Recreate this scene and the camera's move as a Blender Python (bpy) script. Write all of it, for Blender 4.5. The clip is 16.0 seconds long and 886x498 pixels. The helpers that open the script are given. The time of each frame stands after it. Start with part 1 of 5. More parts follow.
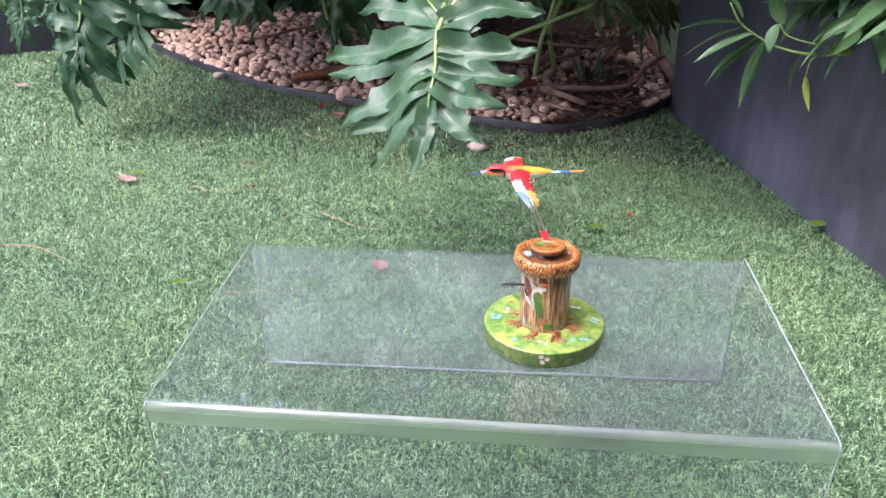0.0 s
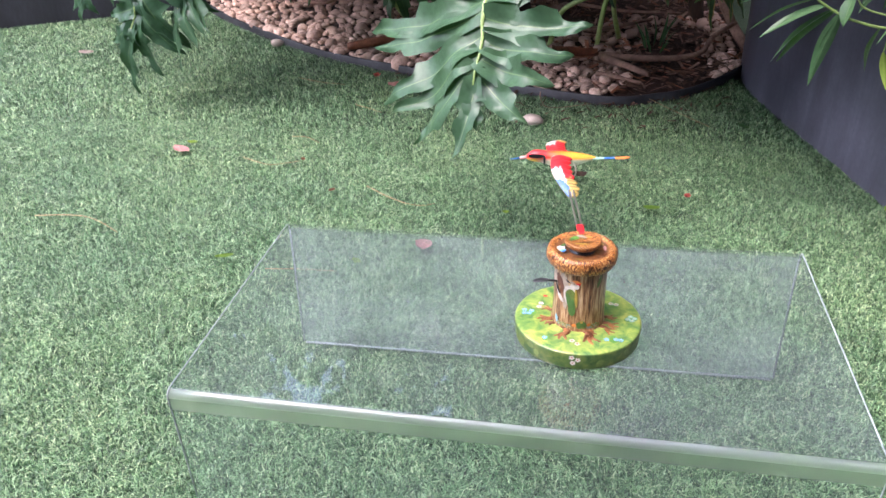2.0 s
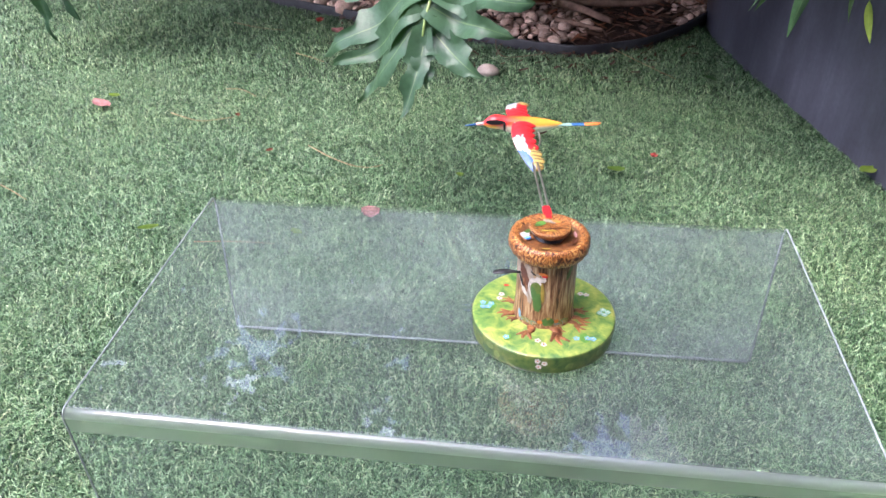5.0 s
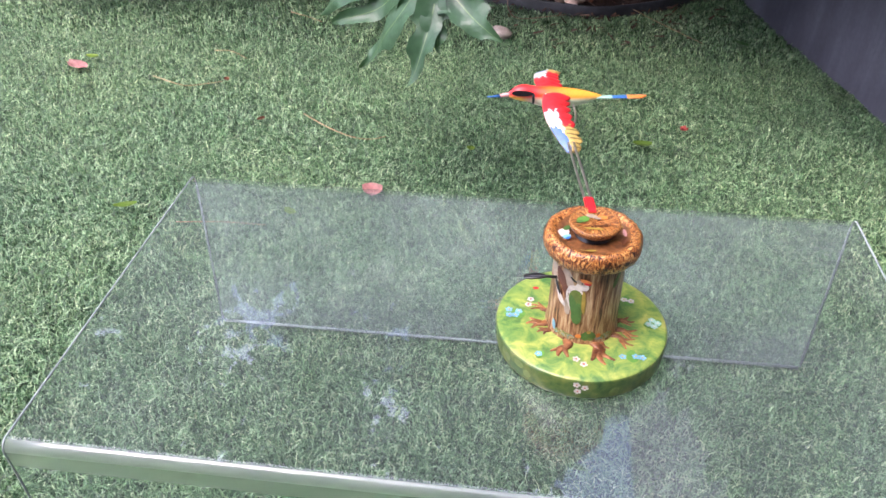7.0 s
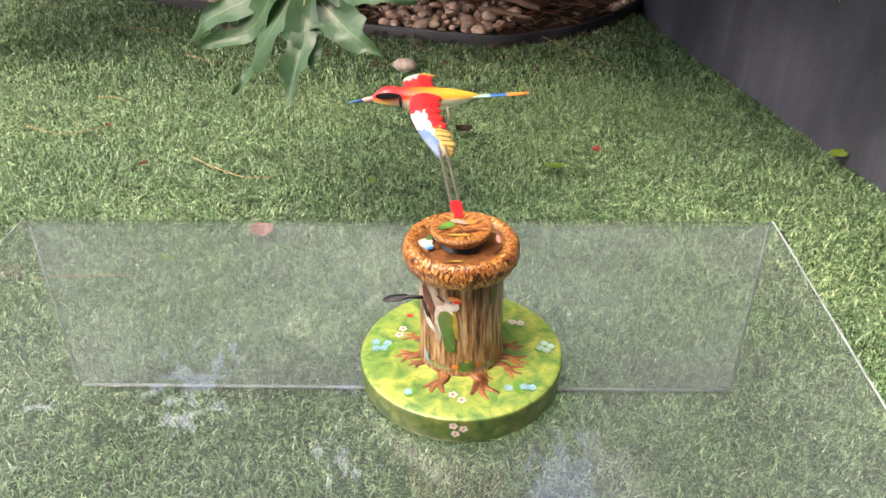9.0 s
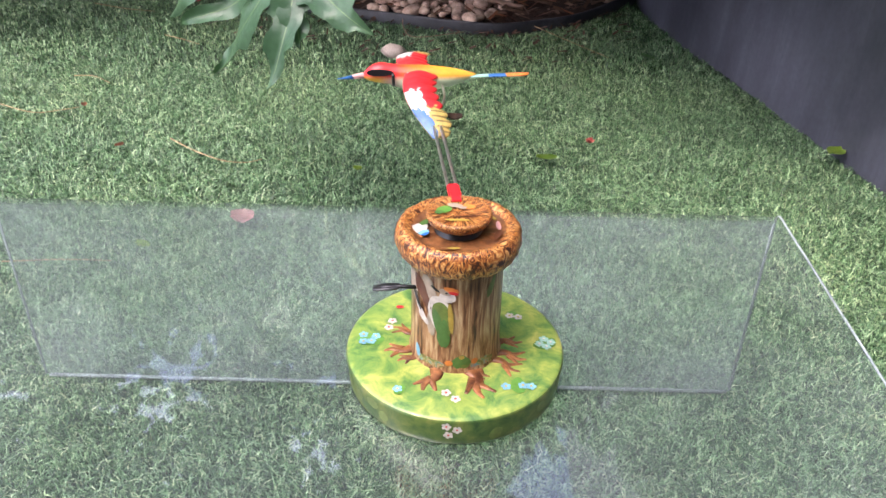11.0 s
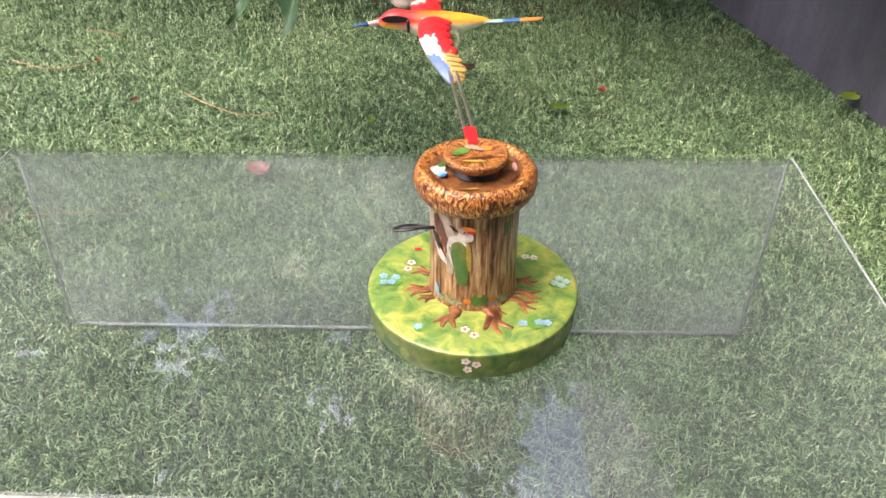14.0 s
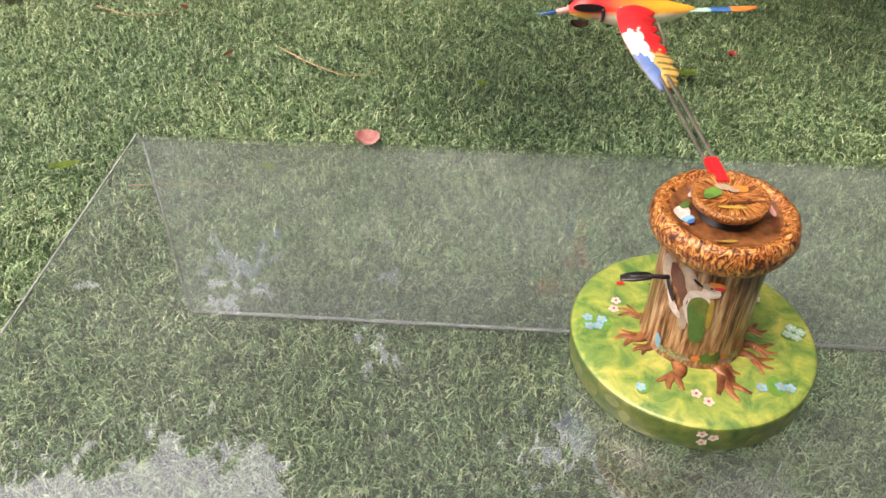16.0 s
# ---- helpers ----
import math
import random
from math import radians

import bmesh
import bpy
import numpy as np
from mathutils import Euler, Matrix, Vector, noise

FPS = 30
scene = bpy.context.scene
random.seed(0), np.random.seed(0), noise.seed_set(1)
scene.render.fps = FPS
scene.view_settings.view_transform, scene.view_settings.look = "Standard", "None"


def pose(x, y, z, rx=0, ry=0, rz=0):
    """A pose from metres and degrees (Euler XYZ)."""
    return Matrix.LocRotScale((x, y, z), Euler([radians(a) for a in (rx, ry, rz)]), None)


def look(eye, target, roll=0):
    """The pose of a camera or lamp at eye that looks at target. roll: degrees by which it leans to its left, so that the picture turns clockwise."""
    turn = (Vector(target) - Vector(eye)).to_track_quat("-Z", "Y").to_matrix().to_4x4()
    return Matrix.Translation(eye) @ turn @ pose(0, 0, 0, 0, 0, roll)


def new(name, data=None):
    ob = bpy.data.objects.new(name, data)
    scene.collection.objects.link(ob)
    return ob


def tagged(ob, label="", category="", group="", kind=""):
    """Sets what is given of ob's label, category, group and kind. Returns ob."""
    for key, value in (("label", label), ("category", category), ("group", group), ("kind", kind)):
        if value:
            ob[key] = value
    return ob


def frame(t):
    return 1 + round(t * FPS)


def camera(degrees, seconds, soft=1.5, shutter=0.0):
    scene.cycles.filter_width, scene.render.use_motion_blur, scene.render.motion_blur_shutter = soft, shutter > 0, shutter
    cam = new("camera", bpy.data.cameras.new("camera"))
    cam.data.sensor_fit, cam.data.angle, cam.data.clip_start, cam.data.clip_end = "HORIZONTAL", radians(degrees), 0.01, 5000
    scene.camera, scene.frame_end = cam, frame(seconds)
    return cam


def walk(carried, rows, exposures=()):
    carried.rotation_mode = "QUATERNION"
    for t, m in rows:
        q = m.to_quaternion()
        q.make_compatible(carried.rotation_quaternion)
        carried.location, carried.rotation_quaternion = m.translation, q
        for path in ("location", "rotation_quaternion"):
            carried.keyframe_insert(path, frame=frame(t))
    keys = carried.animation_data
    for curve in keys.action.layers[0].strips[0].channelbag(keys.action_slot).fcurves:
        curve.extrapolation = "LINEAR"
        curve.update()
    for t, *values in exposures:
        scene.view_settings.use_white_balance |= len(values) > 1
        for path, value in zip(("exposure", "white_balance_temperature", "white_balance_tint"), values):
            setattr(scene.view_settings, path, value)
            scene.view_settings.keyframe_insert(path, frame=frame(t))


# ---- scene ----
cam = camera(58.0, 16.0)
PATH = [
    (0, (0.286, -0.485, 0.6), (0.138, 1.258, -0.371), -0.5),
    (0.5, (0.296, -0.472, 0.604), (0.199, 1.261, -0.389), -0.2),
    (1, (0.305, -0.434, 0.601), (0.219, 1.283, -0.421), 0.2),
    (1.5, (0.314, -0.439, 0.603), (0.061, 1.256, -0.429), -1.2),
    (2, (0.315, -0.445, 0.609), (0.004, 1.228, -0.441), -2.1),
    (2.5, (0.333, -0.45, 0.621), (0.066, 1.227, -0.436), -1.9),
    (3, (0.325, -0.432, 0.622), (0.133, 1.252, -0.439), -0.7),
    (3.5, (0.313, -0.366, 0.605), (0.132, 1.303, -0.483), -0.2),
    (4, (0.304, -0.36, 0.598), (0.127, 1.28, -0.534), -0.0),
    (4.5, (0.306, -0.359, 0.593), (0.116, 1.261, -0.565), -0.6),
    (6.8, (0.281, -0.258, 0.547), (0.106, 1.316, -0.675), 0.4),
    (7, (0.279, -0.255, 0.543), (0.104, 1.305, -0.696), 0.2),
    (7.5, (0.302, -0.241, 0.531), (0.162, 1.3, -0.736), -0.6),
    (8, (0.324, -0.219, 0.521), (0.246, 1.353, -0.713), -0.6),
    (8.5, (0.33, -0.205, 0.498), (0.276, 1.444, -0.632), -1.0),
    (10.8, (0.316, -0.182, 0.452), (0.268, 1.469, -0.676), 1.2),
    (11, (0.321, -0.176, 0.457), (0.31, 1.467, -0.682), 1.2),
    (11.5, (0.32, -0.166, 0.472), (0.343, 1.482, -0.661), 0.8),
    (12, (0.302, -0.166, 0.476), (0.297, 1.488, -0.649), 1.3),
    (12.5, (0.288, -0.175, 0.474), (0.225, 1.467, -0.666), 1.3),
    (13, (0.279, -0.181, 0.466), (0.174, 1.443, -0.697), 1.3),
    (13.5, (0.287, -0.193, 0.447), (0.183, 1.404, -0.752), 1.0),
    (14, (0.318, -0.189, 0.457), (0.281, 1.39, -0.77), -0.0),
    (14.5, (0.322, -0.169, 0.467), (0.343, 1.424, -0.742), 0.1),
    (15, (0.294, -0.149, 0.47), (0.304, 1.446, -0.737), 0.7),
    (15.5, (0.258, -0.109, 0.477), (0.193, 1.414, -0.817), 0.8),
    (16, (0.232, -0.119, 0.463), (0.115, 1.34, -0.9), -0.3),
]
walk(cam, [(t, look(eye, target, roll)) for t, eye, target, roll in PATH],
     exposures=[(0, 1.86, 5680, 22), (3, 1.78, 5680, 22), (4.5, 1.73, 5610, 23), (7, 1.57, 5740, 24), (7.5, 1.54, 6730, 25), (8, 1.52, 6980, 23), (8.5, 1.64, 7080, 17), (10.8, 1.62, 5910, 20),
                (12.5, 1.63, 5960, 20), (13.5, 1.59, 6430, 23), (14.5, 1.54, 6730, 18), (15, 1.58, 6730, 16), (16, 1.27, 7150, 23)])

# ---------------------------------------------------------------- world and light
SUN_EL, SUN_AZ = 62.0, 232.0     # height above the horizon; bearing from +y towards +x
world = bpy.data.worlds.new("world")
scene.world = world
world.use_nodes = True
wn = world.node_tree.nodes
sky = wn.new("ShaderNodeTexSky")
sky.sky_type = "NISHITA"
sky.sun_disc = False
sky.sun_elevation = radians(SUN_EL)
sky.sun_rotation = radians(SUN_AZ)
sky.air_density, sky.dust_density, sky.ozone_density = 0.9, 8.0, 1.0
wn["Background"].inputs[1].default_value = 0.15
world.node_tree.links.new(sky.outputs[0], wn["Background"].inputs[0])

sun_data = bpy.data.lights.new("sun", "SUN")
sun_data.energy, sun_data.angle, sun_data.color = 0.78, radians(124), (1.0, 0.97, 0.93)
sun = new("sun", sun_data)
sun_way = Vector((math.sin(radians(SUN_AZ)) * math.cos(radians(SUN_EL)),
                  math.cos(radians(SUN_AZ)) * math.cos(radians(SUN_EL)), math.sin(radians(SUN_EL))))
sun.matrix_world = look(sun_way * 12, (0, 0, 0))


# ---------------------------------------------------------------- materials
def nodes_of(name):
    m = bpy.data.materials.new(name)
    m.use_nodes = True
    t = m.node_tree
    return m, t.nodes, t.links, t.nodes["Principled BSDF"]


def coords(n, l, kind="Object", stretch=(1, 1, 1)):
    tc, mp = n.new("ShaderNodeTexCoord"), n.new("ShaderNodeMapping")
    mp.inputs["Scale"].default_value = stretch
    l.new(tc.outputs[kind], mp.inputs["Vector"])
    return mp.outputs["Vector"]


def noise_of(n, l, vec, scale, detail=4.0, rough=0.55, distort=0.0):
    t = n.new("ShaderNodeTexNoise")
    t.inputs["Scale"].default_value = scale
    t.inputs["Detail"].default_value = detail
    t.inputs["Roughness"].default_value = rough
    t.inputs["Distortion"].default_value = distort
    l.new(vec, t.inputs["Vector"])
    return t.outputs["Fac"]


def ramp_of(n, l, fac, stops, mode="LINEAR"):
    r = n.new("ShaderNodeValToRGB")
    r.color_ramp.interpolation = mode
    e = r.color_ramp.elements
    while len(e) < len(stops):
        e.new(0.5)
    for k, (p, c) in zip(e, stops):
        k.position, k.color = p, (*c, 1)
    l.new(fac, r.inputs["Fac"])
    return r.outputs["Color"]


def blend(n, l, a, b, fac, mode="MIX"):
    m = n.new("ShaderNodeMix")
    m.data_type, m.blend_type = "RGBA", mode
    for socket, v in ((m.inputs[6], a), (m.inputs[7], b), (m.inputs[0], fac)):
        if isinstance(v, (int, float)):
            socket.default_value = v
        elif isinstance(v, tuple):
            socket.default_value = (*v, 1)
        else:
            l.new(v, socket)
    return m.outputs[2]


def bumped(n, l, bsdf, height, strength, distance=0.002):
    b = n.new("ShaderNodeBump")
    b.inputs["Strength"].default_value, b.inputs["Distance"].default_value = strength, distance
    l.new(height, b.inputs["Height"])
    l.new(b.outputs["Normal"], bsdf.inputs["Normal"])


def mottled(name, dark, light, coarse=8.0, fine=60.0, roughness=0.6, bump=0.3, depth=0.002,
            stretch=(1, 1, 1), metallic=0.0, vary=0.0, spec=0.5):
    """A surface whose colour wanders between two tones at two scales."""
    m, n, l, p = nodes_of(name)
    v = coords(n, l, "Object", stretch)
    a, b = noise_of(n, l, v, coarse), noise_of(n, l, v, fine, 5)
    c = ramp_of(n, l, a, [(0.32, dark), (0.68, light)])
    c = blend(n, l, c, ramp_of(n, l, b, [(0.3, (0.55, 0.55, 0.55)), (0.7, (1.25, 1.25, 1.25))]), 0.6, "MULTIPLY")
    if vary:
        info = n.new("ShaderNodeObjectInfo")
        c = blend(n, l, c, ramp_of(n, l, info.outputs["Random"], [(0.0, (1 - vary,) * 3), (1.0, (1 + vary,) * 3)]), 1.0, "MULTIPLY")
    l.new(c, p.inputs["Base Color"])
    p.inputs["Roughness"].default_value, p.inputs["Metallic"].default_value = roughness, metallic
    p.inputs["Specular IOR Level"].default_value = spec
    if bump:
        bumped(n, l, p, b, bump, depth)
    return m


def enamel(name, colour, roughness=0.32, fine=260.0, metallic=0.0):
    """Printed tin: glossy lacquer with a faint wear in tone."""
    dark = tuple(0.72 * c for c in colour)
    return mottled(name, dark, colour, 70.0, fine, roughness, 0.08, 0.0004, metallic=metallic)


def leaf_material(name, dark, light, vein, gloss=0.35, thin=0.22, rim=0.0):
    m, n, l, p = nodes_of(name)
    v = coords(n, l)
    uv = n.new("ShaderNodeTexCoord").outputs["UV"]
    sep = n.new("ShaderNodeSeparateXYZ")
    l.new(uv, sep.inputs[0])
    a, b = noise_of(n, l, v, 14.0), noise_of(n, l, v, 130.0, 4)
    c = ramp_of(n, l, a, [(0.3, dark), (0.7, light)])
    c = blend(n, l, c, ramp_of(n, l, b, [(0.3, (0.75,) * 3), (0.7, (1.2,) * 3)]), 0.5, "MULTIPLY")
    across = ramp_of(n, l, sep.outputs[1], [(0.468, (0, 0, 0)), (0.492, (0.42, 0.42, 0.42)), (0.508, (0.42, 0.42, 0.42)), (0.532, (0, 0, 0))])
    c = blend(n, l, c, vein, across)
    if rim:
        side = ramp_of(n, l, sep.outputs[1], [(0.0, (1, 1, 1)), (0.24, (0, 0, 0)), (0.76, (0, 0, 0)), (1.0, (1, 1, 1))])
        worn = ramp_of(n, l, noise_of(n, l, v, 24.0, 4), [(0.46, (0, 0, 0)), (0.56, (rim, rim, rim))])
        c = blend(n, l, c, (0.42, 0.24, 0.10), blend(n, l, side, worn, 1.0, "MULTIPLY"))
    info = n.new("ShaderNodeObjectInfo")
    c = blend(n, l, c, ramp_of(n, l, info.outputs["Random"], [(0.0, (0.8, 0.85, 0.8)), (1.0, (1.15, 1.1, 1.0))]), 1.0, "MULTIPLY")
    l.new(c, p.inputs["Base Color"])
    p.inputs["Roughness"].default_value = gloss
    p.inputs["Specular IOR Level"].default_value = 0.4
    bumped(n, l, p, noise_of(n, l, v, 45.0, 4), 0.55, 0.004)
    tr, mix = n.new("ShaderNodeBsdfTranslucent"), n.new("ShaderNodeMixShader")
    l.new(blend(n, l, c, (1.0, 1.25, 0.5), 1.0, "MULTIPLY"), tr.inputs["Color"])
    mix.inputs[0].default_value = thin
    l.new(p.outputs[0], mix.inputs[1])
    l.new(tr.outputs[0], mix.inputs[2])
    l.new(mix.outputs[0], n["Material Output"].inputs["Surface"])
    return m


def streaked(name, dark, light):
    """Weathered fibreglass: cloudy tone, long upright streaks and a few pale scratches."""
    m, n, l, p = nodes_of(name)
    cloud = noise_of(n, l, coords(n, l, "Object", (1, 1, 0.5)), 6.5, 5, 0.62)
    streak = noise_of(n, l, coords(n, l, "Object", (1, 1, 0.09)), 26.0, 6, 0.68, 0.4)
    fine = noise_of(n, l, coords(n, l), 140.0, 5)
    c = ramp_of(n, l, cloud, [(0.30, dark), (0.70, light)])
    c = blend(n, l, c, ramp_of(n, l, streak, [(0.28, (0.74,) * 3), (0.52, (1.0,) * 3), (0.72, (1.45, 1.45, 1.42))]), 0.7, "MULTIPLY")
    c = blend(n, l, c, ramp_of(n, l, fine, [(0.3, (0.86,) * 3), (0.7, (1.12,) * 3)]), 0.7, "MULTIPLY")
    l.new(c, p.inputs["Base Color"])
    l.new(ramp_of(n, l, cloud, [(0.3, (0.32,) * 3), (0.7, (0.52,) * 3)]), p.inputs["Roughness"])
    bumped(n, l, p, fine, 0.08, 0.001)
    return m


def grass_material():
    m, n, l, p = nodes_of("artificial_grass")
    geo = n.new("ShaderNodeNewGeometry")
    v = coords(n, l)
    tone = ramp_of(n, l, geo.outputs["Random Per Island"],
                   [(0.0, (0.012, 0.036, 0.014)), (0.34, (0.055, 0.135, 0.056)), (0.62, (0.170, 0.320, 0.145)),
                    (0.86, (0.335, 0.510, 0.285)), (1.0, (0.52, 0.64, 0.38))])
    patch = ramp_of(n, l, noise_of(n, l, v, 3.2, 3), [(0.3, (0.8, 0.86, 0.85)), (0.7, (1.15, 1.1, 1.0))])
    c = blend(n, l, tone, patch, 1.0, "MULTIPLY")
    fine = ramp_of(n, l, noise_of(n, l, v, 26.0, 3), [(0.3, (0.82,) * 3), (0.7, (1.15,) * 3)])
    c = blend(n, l, c, fine, 0.8, "MULTIPLY")
    l.new(c, p.inputs["Base Color"])
    p.inputs["Roughness"].default_value = 0.42
    p.inputs["Specular IOR Level"].default_value = 0.6
    tr, mix = n.new("ShaderNodeBsdfTranslucent"), n.new("ShaderNodeMixShader")
    l.new(c, tr.inputs["Color"])
    mix.inputs[0].default_value = 0.08
    l.new(p.outputs[0], mix.inputs[1])
    l.new(tr.outputs[0], mix.inputs[2])
    l.new(mix.outputs[0], n["Material Output"].inputs["Surface"])
    return m


def acrylic_material(name, haze, shine=0.043):
    """Clear thin plastic: straight through but for its gloss, scuffed here and there so that it scatters a little light."""
    m, n, l, p = nodes_of(name)
    v = coords(n, l)
    n.remove(p)
    clear, gloss, sc = n.new("ShaderNodeBsdfTransparent"), n.new("ShaderNodeBsdfGlossy"), n.new("ShaderNodeBsdfDiffuse")
    clear.inputs["Color"].default_value = (0.955, 0.975, 0.968, 1)
    gloss.inputs["Roughness"].default_value = 0.01
    sc.inputs["Color"].default_value = (0.76, 0.84, 0.90, 1)
    lw, pw, ma = n.new("ShaderNodeLayerWeight"), n.new("ShaderNodeMath"), n.new("ShaderNodeMath")
    lw.inputs["Blend"].default_value = 0.5
    pw.operation, pw.inputs[1].default_value = "POWER", 5.0
    ma.operation, ma.inputs[1].default_value, ma.inputs[2].default_value = "MULTIPLY_ADD", 0.96, shine
    l.new(lw.outputs["Facing"], pw.inputs[0])
    l.new(pw.outputs[0], ma.inputs[0])
    f1 = ramp_of(n, l, noise_of(n, l, v, 9.0, 4), [(0.3, (haze * 0.55,) * 3), (0.75, (haze * 1.4,) * 3)])
    f2 = ramp_of(n, l, noise_of(n, l, coords(n, l, "Object", (1, 5, 1)), 55.0, 6), [(0.62, (0, 0, 0)), (0.78, (haze * 1.3,) * 3)])
    a, b = n.new("ShaderNodeMixShader"), n.new("ShaderNodeMixShader")
    l.new(blend(n, l, f1, f2, 1.0, "ADD"), a.inputs[0])
    l.new(clear.outputs[0], a.inputs[1])
    l.new(sc.outputs[0], a.inputs[2])
    l.new(ma.outputs[0], b.inputs[0])
    l.new(a.outputs[0], b.inputs[1])
    l.new(gloss.outputs[0], b.inputs[2])
    l.new(b.outputs[0], n["Material Output"].inputs["Surface"])
    return m


def softened_acrylic(name, haze, shine, through_part):
    """Acrylic warped by the heat of bending: what lies behind it blurs. Its pale scatter paints in sky sheen."""
    m, n, l, p = nodes_of(name)
    n.remove(p)
    blur, gloss, sc = n.new("ShaderNodeBsdfRefraction"), n.new("ShaderNodeBsdfGlossy"), n.new("ShaderNodeBsdfDiffuse")
    blur.inputs["Color"].default_value = (0.95, 0.97, 0.965, 1)
    blur.inputs["Roughness"].default_value, blur.inputs["IOR"].default_value = 0.55, 1.04
    gloss.inputs["Roughness"].default_value = 0.12
    sc.inputs["Color"].default_value = (0.80, 0.84, 0.90, 1)
    clear, c = n.new("ShaderNodeBsdfTransparent"), n.new("ShaderNodeMixShader")
    c.inputs[0].default_value = through_part
    l.new(blur.outputs[0], c.inputs[1])
    l.new(clear.outputs[0], c.inputs[2])
    a, b = n.new("ShaderNodeMixShader"), n.new("ShaderNodeMixShader")
    wave = noise_of(n, l, coords(n, l, "Object", (1, 8, 8)), 14.0, 3)
    l.new(ramp_of(n, l, wave, [(0.3, (haze * 0.7,) * 3), (0.7, (haze * 1.3,) * 3)]), a.inputs[0])
    b.inputs[0].default_value = shine
    l.new(c.outputs[0], a.inputs[1])
    l.new(sc.outputs[0], a.inputs[2])
    l.new(a.outputs[0], b.inputs[1])
    l.new(gloss.outputs[0], b.inputs[2])
    l.new(b.outputs[0], n["Material Output"].inputs["Surface"])
    return m


def bark_print():
    """Printed bark: long upright strokes of brown, cream and near-black."""
    m, n, l, p = nodes_of("printed_bark")
    v = coords(n, l, "Object", (1, 1, 0.10))
    a = noise_of(n, l, v, 430.0, 5, 0.6, 0.4)
    b = noise_of(n, l, v, 120.0, 3)
    c = ramp_of(n, l, a, [(0.34, (0.050, 0.022, 0.011)), (0.44, (0.20, 0.095, 0.042)), (0.54, (0.36, 0.22, 0.115)), (0.66, (0.56, 0.43, 0.26))])
    c = blend(n, l, c, ramp_of(n, l, b, [(0.3, (0.78, 0.64, 0.54)), (0.7, (1.12, 1.08, 0.98))]), 0.6, "MULTIPLY")
    l.new(c, p.inputs["Base Color"])
    p.inputs["Roughness"].default_value = 0.3
    bumped(n, l, p, a, 0.15, 0.0006)
    return m


def straw_print():
    """Printed nest straw: curling strokes of ochre and brown."""
    m, n, l, p = nodes_of("printed_straw")
    v = coords(n, l)
    w = n.new("ShaderNodeTexNoise")
    w.inputs["Scale"].default_value, w.inputs["Distortion"].default_value = 1.0, 2.7
    w.inputs["Detail"].default_value, w.inputs["Roughness"].default_value = 2.0, 0.5
    l.new(coords(n, l, "UV", (56, 8, 1)), w.inputs["Vector"])
    b = noise_of(n, l, v, 70.0, 3)
    c = ramp_of(n, l, w.outputs["Fac"], [(0.38, (0.045, 0.014, 0.006)), (0.46, (0.24, 0.080, 0.020)), (0.56, (0.44, 0.20, 0.045)), (0.67, (0.66, 0.43, 0.16))])
    c = blend(n, l, c, ramp_of(n, l, b, [(0.3, (0.8, 0.62, 0.5)), (0.7, (1.1, 1.05, 1.0))]), 0.7, "MULTIPLY")
    l.new(c, p.inputs["Base Color"])
    p.inputs["Roughness"].default_value = 0.33
    bumped(n, l, p, w.outputs["Fac"], 0.4, 0.0012)
    return m


def picture_print():
    """A small printed picture too fine to make out: dabs of leaf green, cream, blue, orange and brown."""
    m, n, l, p = nodes_of("printed_picture")
    a = noise_of(n, l, coords(n, l), 210.0, 3, 0.5, 1.2)
    b = noise_of(n, l, coords(n, l), 700.0, 3)
    c = ramp_of(n, l, a, [(0.30, (0.08, 0.035, 0.020)), (0.38, (0.24, 0.12, 0.05)), (0.43, (0.10, 0.20, 0.04)), (0.49, (0.28, 0.19, 0.07)), (0.54, (0.44, 0.34, 0.22)), (0.58, (0.12, 0.22, 0.05)), (0.63, (0.18, 0.30, 0.36)), (0.70, (0.50, 0.17, 0.05))])
    c = blend(n, l, c, ramp_of(n, l, b, [(0.3, (0.8,) * 3), (0.7, (1.1,) * 3)]), 0.7, "MULTIPLY")
    l.new(c, p.inputs["Base Color"])
    p.inputs["Roughness"].default_value = 0.3
    return m


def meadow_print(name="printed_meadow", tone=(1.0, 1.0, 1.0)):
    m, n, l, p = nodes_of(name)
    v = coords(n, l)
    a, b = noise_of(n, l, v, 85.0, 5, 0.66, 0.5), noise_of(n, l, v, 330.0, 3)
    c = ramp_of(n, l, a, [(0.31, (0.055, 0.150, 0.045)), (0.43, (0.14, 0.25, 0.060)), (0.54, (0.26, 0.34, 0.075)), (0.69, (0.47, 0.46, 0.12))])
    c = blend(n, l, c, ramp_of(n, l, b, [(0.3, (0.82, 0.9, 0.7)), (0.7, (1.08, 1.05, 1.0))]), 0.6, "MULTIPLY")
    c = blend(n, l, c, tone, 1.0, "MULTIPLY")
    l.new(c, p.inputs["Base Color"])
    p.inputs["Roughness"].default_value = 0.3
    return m


